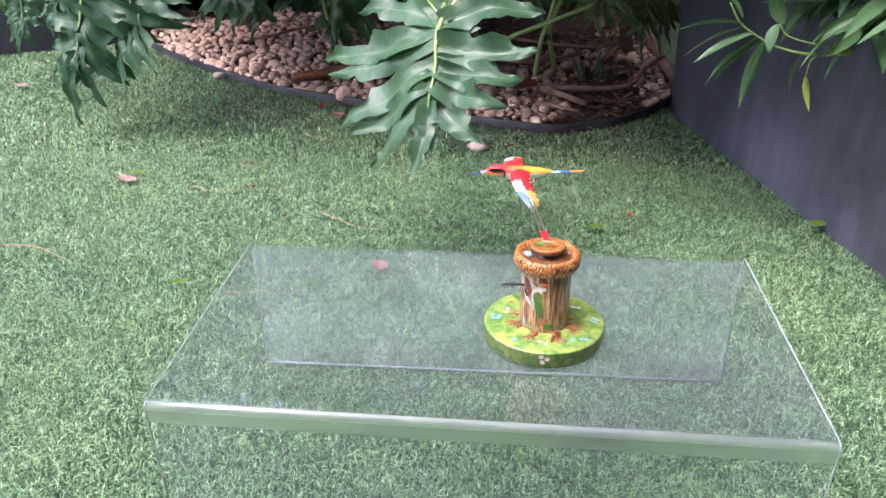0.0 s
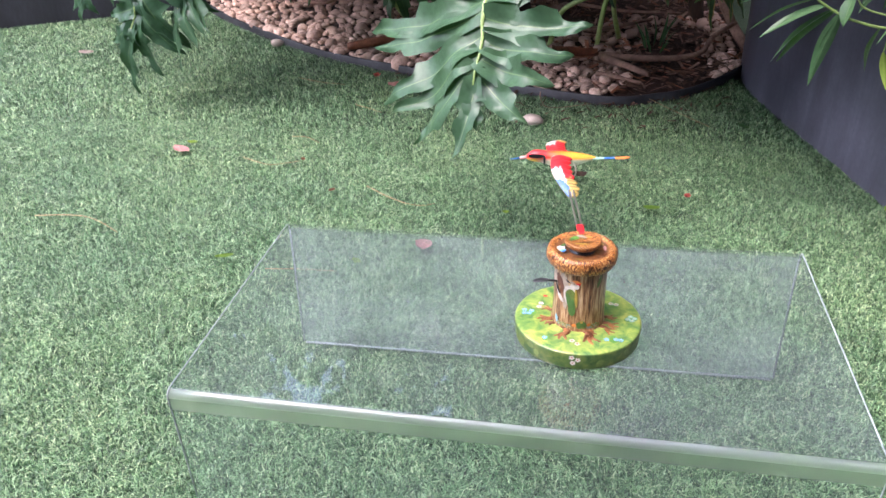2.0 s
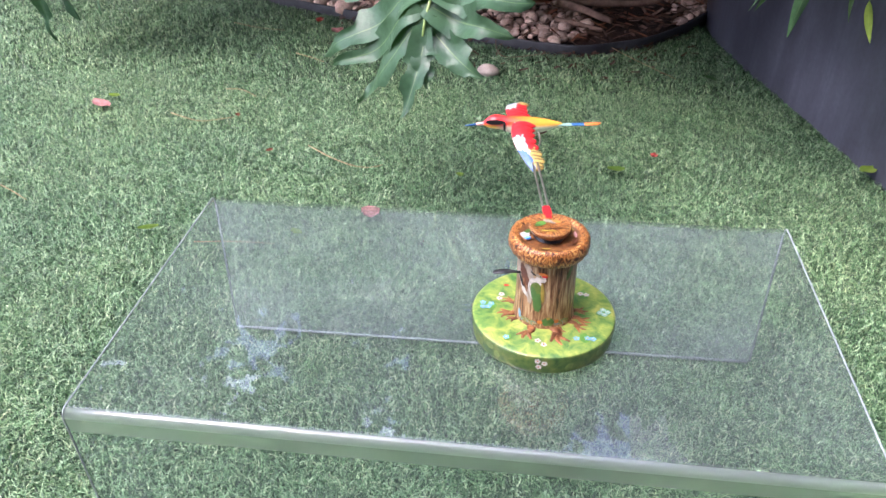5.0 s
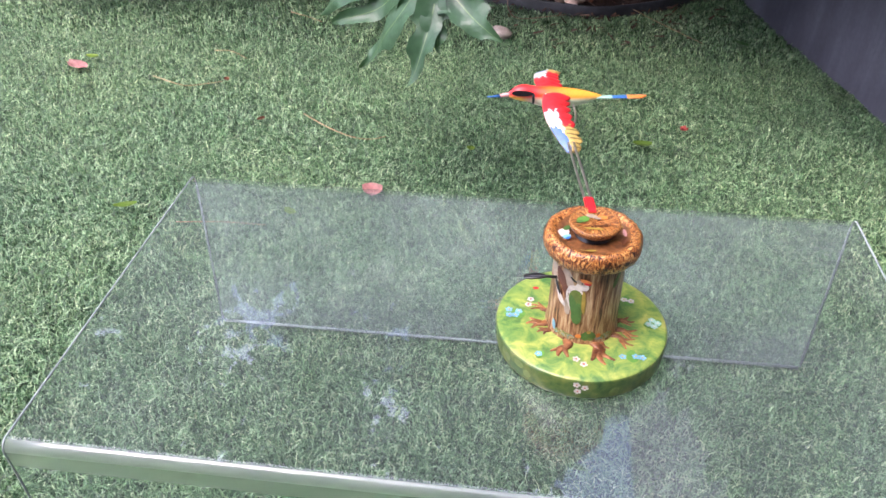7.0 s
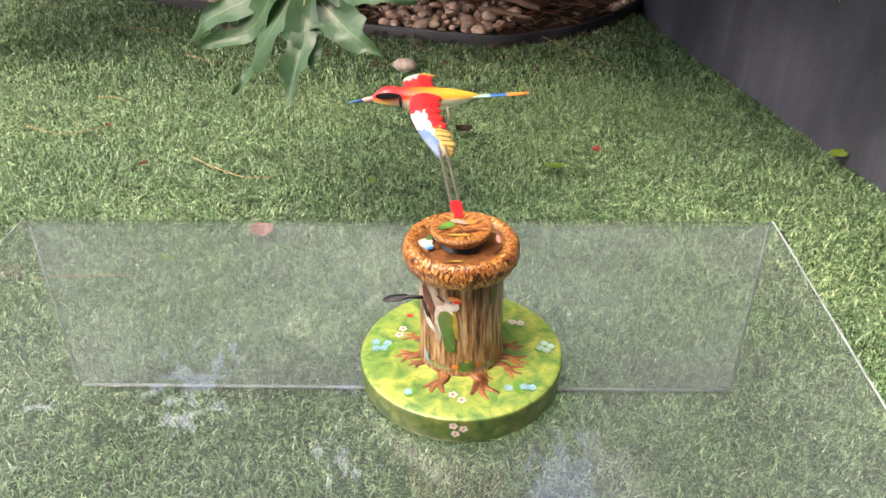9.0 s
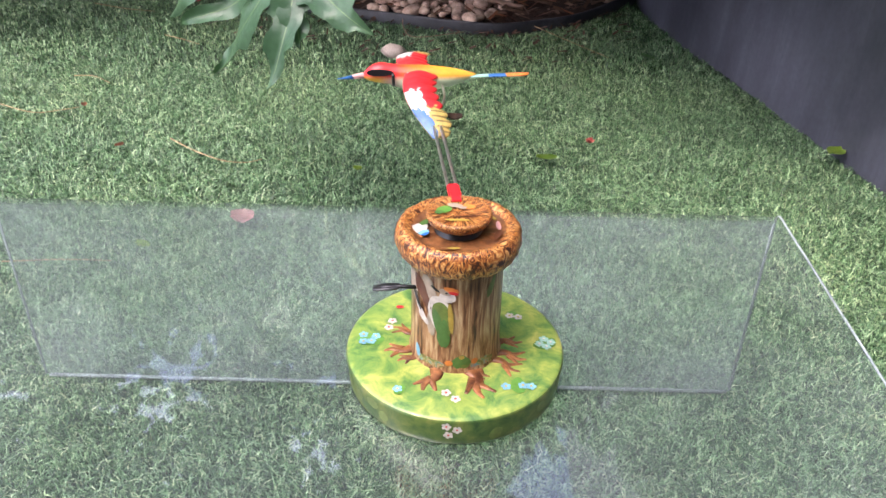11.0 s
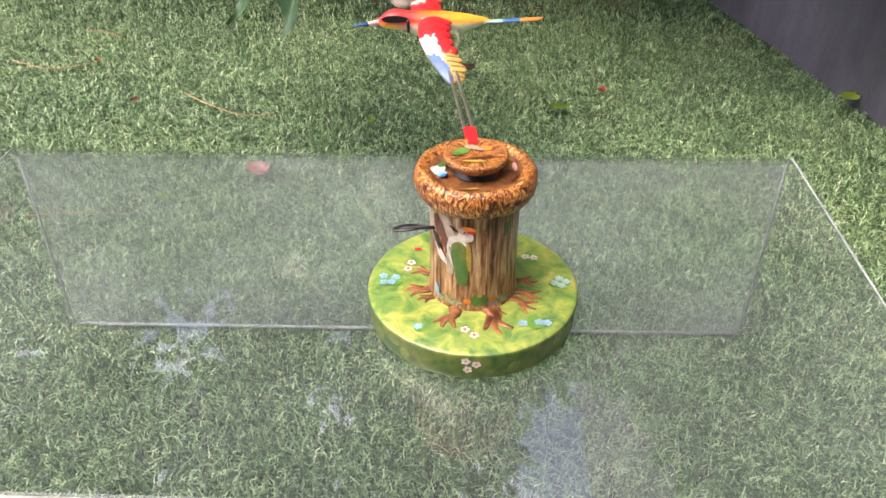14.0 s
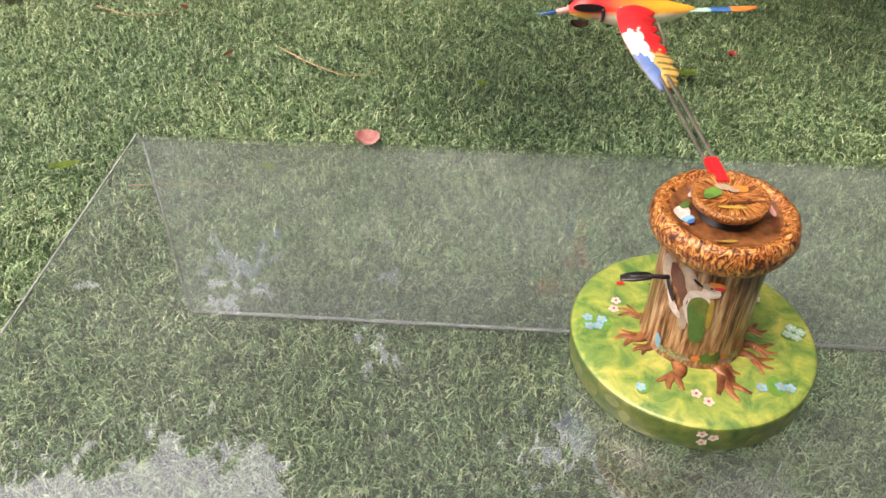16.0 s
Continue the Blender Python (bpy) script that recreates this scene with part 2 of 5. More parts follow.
def plumage():
    """Lacquered body: red head and back, running to orange and yellow towards the tail, pale green belly."""
    m, n, l, p = nodes_of("bird_lacquer")
    sep = n.new("ShaderNodeSeparateXYZ")
    l.new(coords(n, l, "Object", (1, 1, 1)), sep.inputs[0])
    def span(out, lo, hi):
        r = n.new("ShaderNodeMapRange")
        r.inputs[1].default_value, r.inputs[2].default_value = lo, hi
        l.new(out, r.inputs[0])
        return r.outputs[0]
    back = ramp_of(n, l, span(sep.outputs[1], -0.040, 0.052),
                   [(0.0, (0.78, 0.42, 0.05)), (0.30, (0.80, 0.36, 0.03)), (0.50, (0.80, 0.16, 0.02)), (0.62, (0.74, 0.035, 0.03)), (1.0, (0.72, 0.03, 0.04))])
    belly = ramp_of(n, l, span(sep.outputs[1], -0.040, 0.052), [(0.0, (0.55, 0.66, 0.42)), (0.55, (0.66, 0.72, 0.52)), (0.66, (0.62, 0.36, 0.28)), (0.74, (0.74, 0.46, 0.03)), (1.0, (0.70, 0.40, 0.03))])
    c = blend(n, l, belly, back, ramp_of(n, l, span(sep.outputs[2], -0.003, 0.002), [(0.2, (0, 0, 0)), (0.8, (1, 1, 1))]))
    grain = noise_of(n, l, coords(n, l), 320.0, 4)
    c = blend(n, l, c, ramp_of(n, l, grain, [(0.3, (0.85,) * 3), (0.7, (1.08,) * 3)]), 0.7, "MULTIPLY")
    l.new(c, p.inputs["Base Color"])
    p.inputs["Roughness"].default_value = 0.32
    return m


GRASS = grass_material()
TURF = mottled("turf_backing", (0.012, 0.028, 0.012), (0.030, 0.060, 0.026), 6.0, 160.0, 0.9, 0.6, 0.006)
SOIL = mottled("mulch_soil", (0.026, 0.015, 0.012), (0.085, 0.048, 0.036), 9.0, 80.0, 0.95, 0.9, 0.012)
EDGING = mottled("black_plastic", (0.016, 0.017, 0.022), (0.050, 0.052, 0.060), 12.0, 120.0, 0.5, 0.25, 0.001)
PLANTER = streaked("slate_grey_fibreglass", (0.033, 0.035, 0.048), (0.114, 0.117, 0.156))
PLANTER_DARK = mottled("charcoal_fibreglass", (0.012, 0.013, 0.018), (0.032, 0.033, 0.042), 4.0, 60.0, 0.7, 0.12, 0.001, stretch=(2, 2, 0.6))
WALL = mottled("brown_render", (0.16, 0.10, 0.075), (0.27, 0.18, 0.14), 2.0, 45.0, 0.9, 0.4, 0.003)
HOUSE = mottled("grey_render", (0.16, 0.17, 0.19), (0.24, 0.25, 0.27), 1.0, 40.0, 0.9, 0.3, 0.003)
ACRYLIC = acrylic_material("clear_acrylic", 0.030, 0.105)
ACRYLIC_LEG = acrylic_material("scuffed_clear_acrylic", 0.13, 0.012)
ACRYLIC_FRONT = acrylic_material("clear_acrylic_front", 0.042, 0.012)
# the bend's bright sky highlight is put in as pale haze
ACRYLIC_BEND = softened_acrylic("bend_sheen_acrylic", 0.085, 0.045, 0.25)
ACRYLIC_SOFT = softened_acrylic("heat_softened_acrylic", 0.030, 0.012, 0.62)
ACRYLIC_EDGE = mottled("sawn_acrylic_edge", (0.24, 0.29, 0.28), (0.42, 0.48, 0.47), 40.0, 400.0, 0.35, 0.2, 0.0004)
PICTURE = picture_print()
NEST_FLOOR = mottled("printed_dark_straw", (0.055, 0.020, 0.010), (0.30, 0.13, 0.045), 130.0, 420.0, 0.3, 0.1, 0.0004)
BARK_PRINT, STRAW_PRINT, MEADOW_PRINT, PLUMAGE = bark_print(), straw_print(), meadow_print(), plumage()
# base side: darker green print with the side's shade put into its tone
MEADOW_SHADED = meadow_print("printed_meadow_shaded", (0.33, 0.38, 0.38))
RED, YELLOW, ORANGE = enamel("red_lacquer", (0.72, 0.030, 0.035)), enamel("yellow_lacquer", (0.60, 0.44, 0.12)), enamel("orange_lacquer", (0.80, 0.26, 0.05))
BLUE, SKY_BLUE, MINT = enamel("blue_lacquer", (0.035, 0.15, 0.42)), enamel("sky_blue_lacquer", (0.22, 0.48, 0.64)), enamel("mint_lacquer", (0.36, 0.60, 0.50))
WHITE, PINK, GREEN = enamel("cream_lacquer", (0.70, 0.64, 0.58)), enamel("pink_lacquer", (0.72, 0.40, 0.38)), enamel("green_lacquer", (0.085, 0.19, 0.045))
DULL, TUFT = enamel("dull_cream_print", (0.46, 0.37, 0.28)), enamel("tuft_green_print", (0.13, 0.31, 0.05))
OLIVE, OCHRE = enamel("leaf_green_print", (0.15, 0.21, 0.045)), enamel("ochre_print", (0.46, 0.33, 0.06))
BLACK, ROOT = enamel("black_lacquer", (0.012, 0.011, 0.012)), mottled("printed_root", (0.065, 0.020, 0.010), (0.40, 0.17, 0.06), 120.0, 420.0, 0.32, 0.1, 0.0005)
LEVER = mottled("blackened_steel", (0.020, 0.020, 0.022), (0.075, 0.075, 0.080), 120.0, 500.0, 0.30, 0.1, 0.0003, metallic=0.6)
CHICK_BROWN = enamel("brown_lacquer", (0.13, 0.045, 0.02))
WIRE = mottled("steel_wire", (0.62, 0.57, 0.50), (0.82, 0.78, 0.72), 60.0, 500.0, 0.36, 0.1, 0.0003, metallic=1.0)
FEATHER_LINE = enamel("olive_feather_line", (0.24, 0.17, 0.05))
SLEEVE = enamel("red_plastic_sleeve", (0.74, 0.022, 0.028), 0.38)
LEAF = leaf_material("philodendron_leaf", (0.032, 0.080, 0.044), (0.070, 0.142, 0.080), (0.19, 0.30, 0.13), 0.33)
LEAF_DARK = leaf_material("old_leaf", (0.030, 0.075, 0.032), (0.060, 0.130, 0.050), (0.14, 0.22, 0.09), 0.36)
LEAF_OLD = leaf_material("browned_leaf", (0.045, 0.095, 0.042), (0.100, 0.165, 0.066), (0.16, 0.22, 0.09), 0.36, rim=0.9)
LEAF_LANCE = leaf_material("lance_leaf", (0.060, 0.135, 0.060), (0.125, 0.225, 0.105), (0.26, 0.36, 0.18), 0.30)
LEAF_LIME = leaf_material("lime_leaf", (0.20, 0.32, 0.05), (0.30, 0.42, 0.09), (0.42, 0.50, 0.18), 0.4)
LEAF_TREE = leaf_material("tree_leaf", (0.030, 0.070, 0.025), (0.060, 0.120, 0.040), (0.08, 0.14, 0.05), 0.5, 0.12)
STALK = mottled("green_stalk", (0.16, 0.25, 0.06), (0.28, 0.38, 0.12), 20.0, 160.0, 0.45, 0.2, 0.001)
MIDRIB = mottled("pale_midrib", (0.26, 0.38, 0.11), (0.36, 0.48, 0.17), 20.0, 160.0, 0.4, 0.1, 0.0006)
BARK = mottled("brown_bark", (0.030, 0.020, 0.016), (0.10, 0.065, 0.045), 14.0, 90.0, 0.9, 0.8, 0.006, stretch=(1, 1, 0.3))
TWIG = mottled("dry_twig", (0.13, 0.075, 0.052), (0.32, 0.20, 0.14), 20.0, 150.0, 0.8, 0.5, 0.002)
NEEDLE = mottled("dry_needle", (0.30, 0.19, 0.10), (0.46, 0.33, 0.18), 20.0, 200.0, 0.7, 0.2, 0.001)
DRY_LEAF = mottled("dry_leaf", (0.12, 0.040, 0.020), (0.32, 0.12, 0.055), 22.0, 160.0, 0.6, 0.5, 0.002)
BROWN_LEAF = mottled("brown_leaf", (0.045, 0.024, 0.016), (0.14, 0.075, 0.045), 30.0, 160.0, 0.8, 0.5, 0.002)
PETAL = mottled("fallen_petal", (0.56, 0.24, 0.23), (0.74, 0.43, 0.41), 40.0, 200.0, 0.5, 0.2, 0.001)
PETAL_RED = mottled("red_petal", (0.52, 0.070, 0.060), (0.70, 0.15, 0.12), 40.0, 200.0, 0.5, 0.2, 0.001)
PEBBLE = mottled("pink_pebble", (0.46, 0.29, 0.21), (0.76, 0.57, 0.46), 1.2, 9.0, 0.75, 0.3, 0.03, vary=0.35)
PEBBLE_WHITE = mottled("pale_pebble", (0.36, 0.29, 0.25), (0.55, 0.47, 0.41), 20.0, 150.0, 0.7, 0.3, 0.0015)


# ---------------------------------------------------------------- builders
def thing(name, m, label, category, group="", kind=""):
    ob = new(name)
    ob.empty_display_size = 0.02
    ob.matrix_world = m
    return tagged(ob, label, category, group, kind)


def finish(name, bm, materials, smooth=True):
    me = bpy.data.meshes.new(name)
    bm.normal_update()
    bm.to_mesh(me)
    bm.free()
    for m in (materials if isinstance(materials, (list, tuple)) else [materials]):
        me.materials.append(m)
    if smooth:
        me.polygons.foreach_set("use_smooth", [True] * len(me.polygons))
    return me


def part(name, bm, material, parent, label="", smooth=True):
    ob = new(name, finish(name, bm, material, smooth))
    ob.parent = parent
    return tagged(ob, label)


def solo(name, bm, material, label, category, group="", kind="", smooth=True, m=None):
    ob = new(name, finish(name, bm, material, smooth))
    if m is not None:
        ob.matrix_world = m
    return tagged(ob, label, category, group, kind)


def tube(bm, points, r0, r1=None, sides=6, mat=0):
    """A swept tube through the points, tapering from r0 to r1."""
    pts = [Vector(p) for p in points]
    r1 = r0 if r1 is None else r1
    rings, up = [], Vector((0.13, 0.27, 0.95))
    for i, p in enumerate(pts):
        d = (pts[min(i + 1, len(pts) - 1)] - pts[max(i - 1, 0)]).normalized()
        a = d.cross(up)
        if a.length < 1e-4:
            a = d.cross(Vector((1, 0, 0)))
        a.normalize()
        b = d.cross(a)
        r = r0 + (r1 - r0) * i / (len(pts) - 1)
        rings.append([bm.verts.new(p + r * (math.cos(k * math.tau / sides) * a + math.sin(k * math.tau / sides) * b)) for k in range(sides)])
    for q0, q1 in zip(rings, rings[1:]):
        for k in range(sides):
            f = bm.faces.new((q0[k], q1[k], q1[(k + 1) % sides], q0[(k + 1) % sides]))
            f.material_index = mat
    for ring, flip in ((rings[0], False), (rings[-1], True)):
        f = bm.faces.new(ring[::-1] if flip else ring)
        f.material_index = mat
    return bm


def curve_points(points, steps=6):
    """A smooth run of points through the given ones."""
    p = [Vector(q) for q in points]
    p = [2 * p[0] - p[1], *p, 2 * p[-1] - p[-2]]
    out = []
    for i in range(1, len(p) - 2):
        for k in range(steps):
            t = k / steps
            a, b, c, d = p[i - 1:i + 3]
            out.append(0.5 * (2 * b + (c - a) * t + (2 * a - 5 * b + 4 * c - d) * t * t + (3 * b - a - 3 * c + d) * t ** 3))
    return out + [p[-2]]


def lathe(profile, sides=64, mats=None, wobble=None):
    """Turn a profile of (radius, height) round z."""
    bm = bmesh.new()
    uvs = bm.loops.layers.uv.new("UVMap")
    rings = []
    for r, z in profile:
        if r < 1e-6:
            rings.append([bm.verts.new((0, 0, z))])
        else:
            ring = []
            for k in range(sides):
                a = k * math.tau / sides
                rr, zz = (r, z) if wobble is None else wobble(r, z, a)
                ring.append(bm.verts.new((rr * math.cos(a), rr * math.sin(a), zz)))
            rings.append(ring)
    for i, (q0, q1) in enumerate(zip(rings, rings[1:])):
        for k in range(sides):
            j = (k + 1) % sides
            if len(q0) == 1 and len(q1) == 1:
                continue
            a0, a1, h0, h1 = k / sides, (k + 1) / sides, i / len(rings), (i + 1) / len(rings)
            if len(q0) == 1:
                f, at = bm.faces.new((q0[0], q1[j], q1[k])), ((a0, h0), (a1, h1), (a0, h1))
            elif len(q1) == 1:
                f, at = bm.faces.new((q0[k], q0[j], q1[0])), ((a0, h0), (a1, h0), (a0, h1))
            else:
                f, at = bm.faces.new((q0[k], q0[j], q1[j], q1[k])), ((a0, h0), (a1, h0), (a1, h1), (a0, h1))
            for loop, uv in zip(f.loops, at):
                loop[uvs].uv = uv
            if mats:
                f.material_index = mats[i]
    bmesh.ops.recalc_face_normals(bm, faces=bm.faces)
    return bm


def box(bm, lo, hi, bevel=0.0):
    got = bmesh.ops.create_cube(bm, size=1.0)
    s = [h - q for h, q in zip(hi, lo)]
    for v in got["verts"]:
        v.co = Vector([q + (c + 0.5) * k for q, c, k in zip(lo, v.co, s)])
    if bevel:
        edges = list({e for v in got["verts"] for e in v.link_edges})
        bmesh.ops.bevel(bm, geom=edges, offset=bevel, segments=2, affect="EDGES")
    return bm


# lobes of a philodendron blade: where each leaves the midrib, its tip across and along, its half width
LOBES = [(0.00, -0.38, -0.36, 0.085), (0.00, -0.88, -0.16, 0.100), (0.05, -1.26, 0.12, 0.105), (0.14, -1.12, 0.27, 0.100), (0.27, -0.92, 0.68, 0.110), (0.37, -0.74, 0.75, 0.090), (0.46, -0.50, 0.96, 0.090),
         (0.55, -0.11, 1.07, 0.070), (0.55, 0.08, 0.88, 0.070), (0.52, 0.42, 0.80, 0.095), (0.42, 0.57, 0.56, 0.100), (0.31, 0.68, 0.38, 0.105), (0.18, 0.77, 0.19, 0.110), (0.04, 0.74, -0.08, 0.110), (0.00, 0.28, -0.36, 0.085)]


def lobed_leaf(parent, name, base, tip, side, size, seed, material, rib=MIDRIB, vary=0.0, droop=0.25, label="", width=1.0, hang=0.0):
    """A deeply cut philodendron blade from base to tip; side points to its right. Its midrib is a mesh of its own."""
    rng = random.Random(seed)
    base, tip, side = Vector(base), Vector(tip), Vector(side)
    ey = (tip - base)
    length = ey.length
    ey.normalize()
    ex = (side - ey * side.dot(ey)).normalized()
    ez = ex.cross(ey)
    if ez.z < 0:
        ez = -ez
    flip = -1 if vary and rng.random() < 0.5 else 1
    bm = bmesh.new()
    uvs = bm.loops.layers.uv.new("UVMap")

    def world_of(x, y, z=0.0):
        lift = z - droop * (abs(x) ** 1.6) / (size ** 0.6) * 0.8 - droop * 0.10 * max(y, 0) ** 2 / max(length, 1e-3)
        lift += 0.017 * noise.noise(Vector((x * 20 + seed, y * 20, seed * 1.7))) * size / 0.18
        return base + ex * x + ey * y + ez * lift

    def sheet(rows):
        for r0, r1 in zip(rows, rows[1:]):
            for j in range(len(r0) - 1):
                quad = (r0[j], r0[j + 1], r1[j + 1], r1[j])
                f = bm.faces.new([x[0] for x in quad])
                for loop, x in zip(f.loops, quad):
                    loop[uvs].uv = (x[1], x[2])

    def lobe(s, across, along, half):
        n_a, n_c = 22, 6
        p0, p2 = Vector((0, s * length, 0)), Vector((across * size * width, along * length, 0))
        d = p2 - p0
        sgn = 1 if across > 0 else -1
        # bows away from the tip first, then sweeps down towards it
        bow = Vector((d.y, -d.x, 0)) * sgn * rng.uniform(0.06, 0.16)
        p1 = p0 + d * 0.5 - bow * (1 if d.y > -0.02 else -1)
        phase, fold = rng.uniform(0, 6), rng.uniform(-0.15, 0.55)
        teeth = rng.choice((2.0, 2.4, 2.9))
        cut_lo, cut_hi = rng.uniform(0.42, 0.68), rng.uniform(0.20, 0.42)
        rows = []
        for i in range(n_a + 1):
            t = i / n_a
            p = p0 * (1 - t) ** 2 + p1 * (2 * t * (1 - t)) + p2 * t * t
            tan = ((p1 - p0) * (1 - t) + (p2 - p1) * t).normalized()
            q = Vector((tan.y, -tan.x, 0))
            w = size * half * (0.76 + 0.40 * math.sin(math.pi * min(1, t * 1.15) ** 0.9)) * (1 - t ** 3.2) ** 0.75 * (1.0 if t < 0.99 else 0.05)
            row = []
            for j in range(n_c + 1):
                c = j / n_c * 2 - 1
                # rounded teeth that jut towards the tip, deeper on the lower margin
                saw = ((t * teeth + phase * 0.16 + (0.35 if c > 0 else 0)) % 1.0) ** 1.6
                depth = cut_lo if c * sgn > 0 else cut_hi
                edge = 1.0 + (depth * (saw - 0.35) * 1.5 + 0.05 * math.sin(t * 37 + phase)) * abs(c) ** 2 * min(1, max(0, (t - 0.18) * 5)) * min(1, (1 - t) * 7)
                v = p + q * (c * w * edge)
                rip = 0.30 * half * size * math.sin(t * 13 + phase + (1.2 if c > 0 else 0)) * c * c
                row.append((bm.verts.new(world_of(v.x, v.y, fold * abs(c) * w * (1 - 0.4 * t) + rip - t * t * d.length * (0.25 * droop + hang))), t, (c + 1) / 2))
            rows.append(row)
        sheet(rows)

    for s, across, along, half in LOBES:
        k = 1 + vary * rng.uniform(-1, 1)
        lobe(s, flip * across * k, along * (1 + 0.5 * vary * rng.uniform(-1, 1)), half)
    # the undivided strip beside the midrib
    rows = []
    for i in range(15):
        y = -0.02 + 0.62 * i / 14
        w = size * (0.32 - 0.23 * i / 14) * (0.85 + 0.30 * math.sin(i * 2.3 + seed))
        rows.append([(bm.verts.new(world_of(c * w * width, y * length, -0.0045 + 0.10 * abs(c) * w)), i / 14, 0.25 + 0.1 * c) for c in (-1, -0.5, 0, 0.5, 1)])
    sheet(rows)
    blade = part(name, bm, material, parent, label)
    bm = bmesh.new()
    tube(bm, [world_of(0, length * k / 10, 0.0030) for k in range(0, 7)], size * 0.018, size * 0.008, 6)
    for s, across, along, half in LOBES[:1] + LOBES[-1:]:
        tube(bm, [world_of(flip * across * size * width * k, (s + (along - s) * k) * length, 0.0030 + 0.02 * size * k) for k in (0, 0.2, 0.4, 0.6)], size * 0.013, size * 0.005, 5)
    part("midrib", bm, rib, blade, "pale green midrib")
    return blade


def lance_leaf(parent, base, tip, half, seed, material, sag=0.12, name="leaf"):
    """A narrow pointed leaf, folded along its midrib and sagging between base and tip."""
    rng = random.Random(seed)
    base, tip = Vector(base), Vector(tip)
    d = tip - base
    flat = d.cross(Vector((rng.uniform(-0.4, 0.4), rng.uniform(-0.4, 0.4), 1.0))).normalized()
    up = flat.cross(d).normalized()
    if up.z < 0:
        up = -up
    turn = Matrix.Rotation(rng.uniform(-0.7, 0.7), 3, d.normalized())
    flat, up = turn @ flat, turn @ up
    bm = bmesh.new()
    uvs = bm.loops.layers.uv.new("UVMap")
    rows, n = [], 10
    for i in range(n + 1):
        t = i / n
        w = half * math.sin(math.pi * min(1, 0.04 + t ** 0.8 * 0.96)) ** 0.9
        mid = base + d * t + up * (d.length * sag * math.sin(math.pi * t))
        rows.append([(bm.verts.new(mid + flat * (c * w) + up * (abs(c) * w * 0.35 + 0.05 * half * math.sin(9 * t + seed) * c)), t, (c + 1) / 2) for c in (-1, -0.5, 0, 0.5, 1)])
    for r0, r1 in zip(rows, rows[1:]):
        for j in range(4):
            quad = (r0[j], r0[j + 1], r1[j + 1], r1[j])
            f = bm.faces.new([x[0] for x in quad])
            for loop, x in zip(f.loops, quad):
                loop[uvs].uv = (x[1], x[2])
    return part(name, bm, material, parent)


def mesh_from_arrays(name, verts, quads, tris, material):
    """A large mesh from arrays of corners, four-sided and three-sided faces."""
    me = bpy.data.meshes.new(name)
    me.vertices.add(len(verts))
    me.vertices.foreach_set("co", np.asarray(verts, np.float32).ravel())
    loops = np.concatenate([np.asarray(quads, np.int32).ravel(), np.asarray(tris, np.int32).ravel()])
    me.loops.add(len(loops))
    me.loops.foreach_set("vertex_index", loops)
    starts = np.concatenate([np.arange(len(quads)) * 4, len(quads) * 4 + np.arange(len(tris)) * 3]).astype(np.int32)
    me.polygons.add(len(starts))
    me.polygons.foreach_set("loop_start", starts)
    me.update(calc_edges=True)
    me.materials.append(material)
    return me


# ---------------------------------------------------------------- ground, bed, planters, walls
GROUND_Z = -0.009
bm = bmesh.new()
n_g = 24
grid = [[bm.verts.new(((i / n_g - 0.5) * 120, (j / n_g - 0.5) * 120, GROUND_Z)) for j in range(n_g + 1)] for i in range(n_g + 1)]
for i in range(n_g):
    for j in range(n_g):
        bm.faces.new((grid[i][j], grid[i + 1][j], grid[i + 1][j + 1], grid[i][j + 1]))
solo("ground", bm, TURF, "dark green turf backing under the lawn", "ground", kind="structure")

EDGE = [(-0.86, 1.875), (-0.81, 1.816), (-0.676, 1.672), (-0.578, 1.583), (-0.435, 1.467), (-0.282, 1.363), (-0.08, 1.268), (0.10, 1.200), (0.229, 1.156), (0.31, 1.129), (0.395, 1.117), (0.47, 1.143), (0.54, 1.183), (0.616, 1.261), (0.668, 1.335)]
EDGE_PTS = curve_points([(x, y, 0) for x, y in EDGE], 8)
EDGE_X, EDGE_Y = np.array([p.x for p in EDGE_PTS]), np.array([p.y for p in EDGE_PTS])


def bed_front(x):
    return np.interp(x, EDGE_X, EDGE_Y)


bm = bmesh.new()
rows = []
for i in range(71):
    x = -0.86 + i * (1.55 / 70)
    y0 = float(bed_front(x)) + 0.003
    rows.append([bm.verts.new((x, y0 + (2.62 - y0) * (j / 40) ** 1.3, 0.002 + 0.03 * (j / 40) + 0.012 * noise.noise(Vector((x * 9, j * 0.5, 3))))) for j in range(41)])
for r0, r1 in zip(rows, rows[1:]):
    for j in range(40):
        bm.faces.new((r0[j], r1[j], r1[j + 1], r0[j + 1]))
bed = solo("ground_bed", bm, SOIL, "dark brown mulch bed with pink pebbles", "garden bed", kind="structure")

bm = bmesh.new()
prof = [(-0.003, -0.012), (-0.003, 0.0115), (-0.0015, 0.014), (0.0015, 0.014), (0.003, 0.0115), (0.003, -0.012)]
rings = []
for i, p in enumerate(EDGE_PTS):
    d = (EDGE_PTS[min(i + 1, len(EDGE_PTS) - 1)] - EDGE_PTS[max(i - 1, 0)]).normalized()
    q = Vector((-d.y, d.x, 0))
    lift = 0.003 * noise.noise(Vector((p.x * 5, p.y * 5, 1)))
    rings.append([bm.verts.new(p + q * a + Vector((0, 0, b + lift))) for a, b in prof])
for r0, r1 in zip(rings, rings[1:]):
    for k in range(len(prof) - 1):
        bm.faces.new((r0[k], r1[k], r1[k + 1], r0[k + 1]))
solo("lawn_edging", bm, EDGING, "black plastic lawn edging along the bed", "edging", kind="structure")


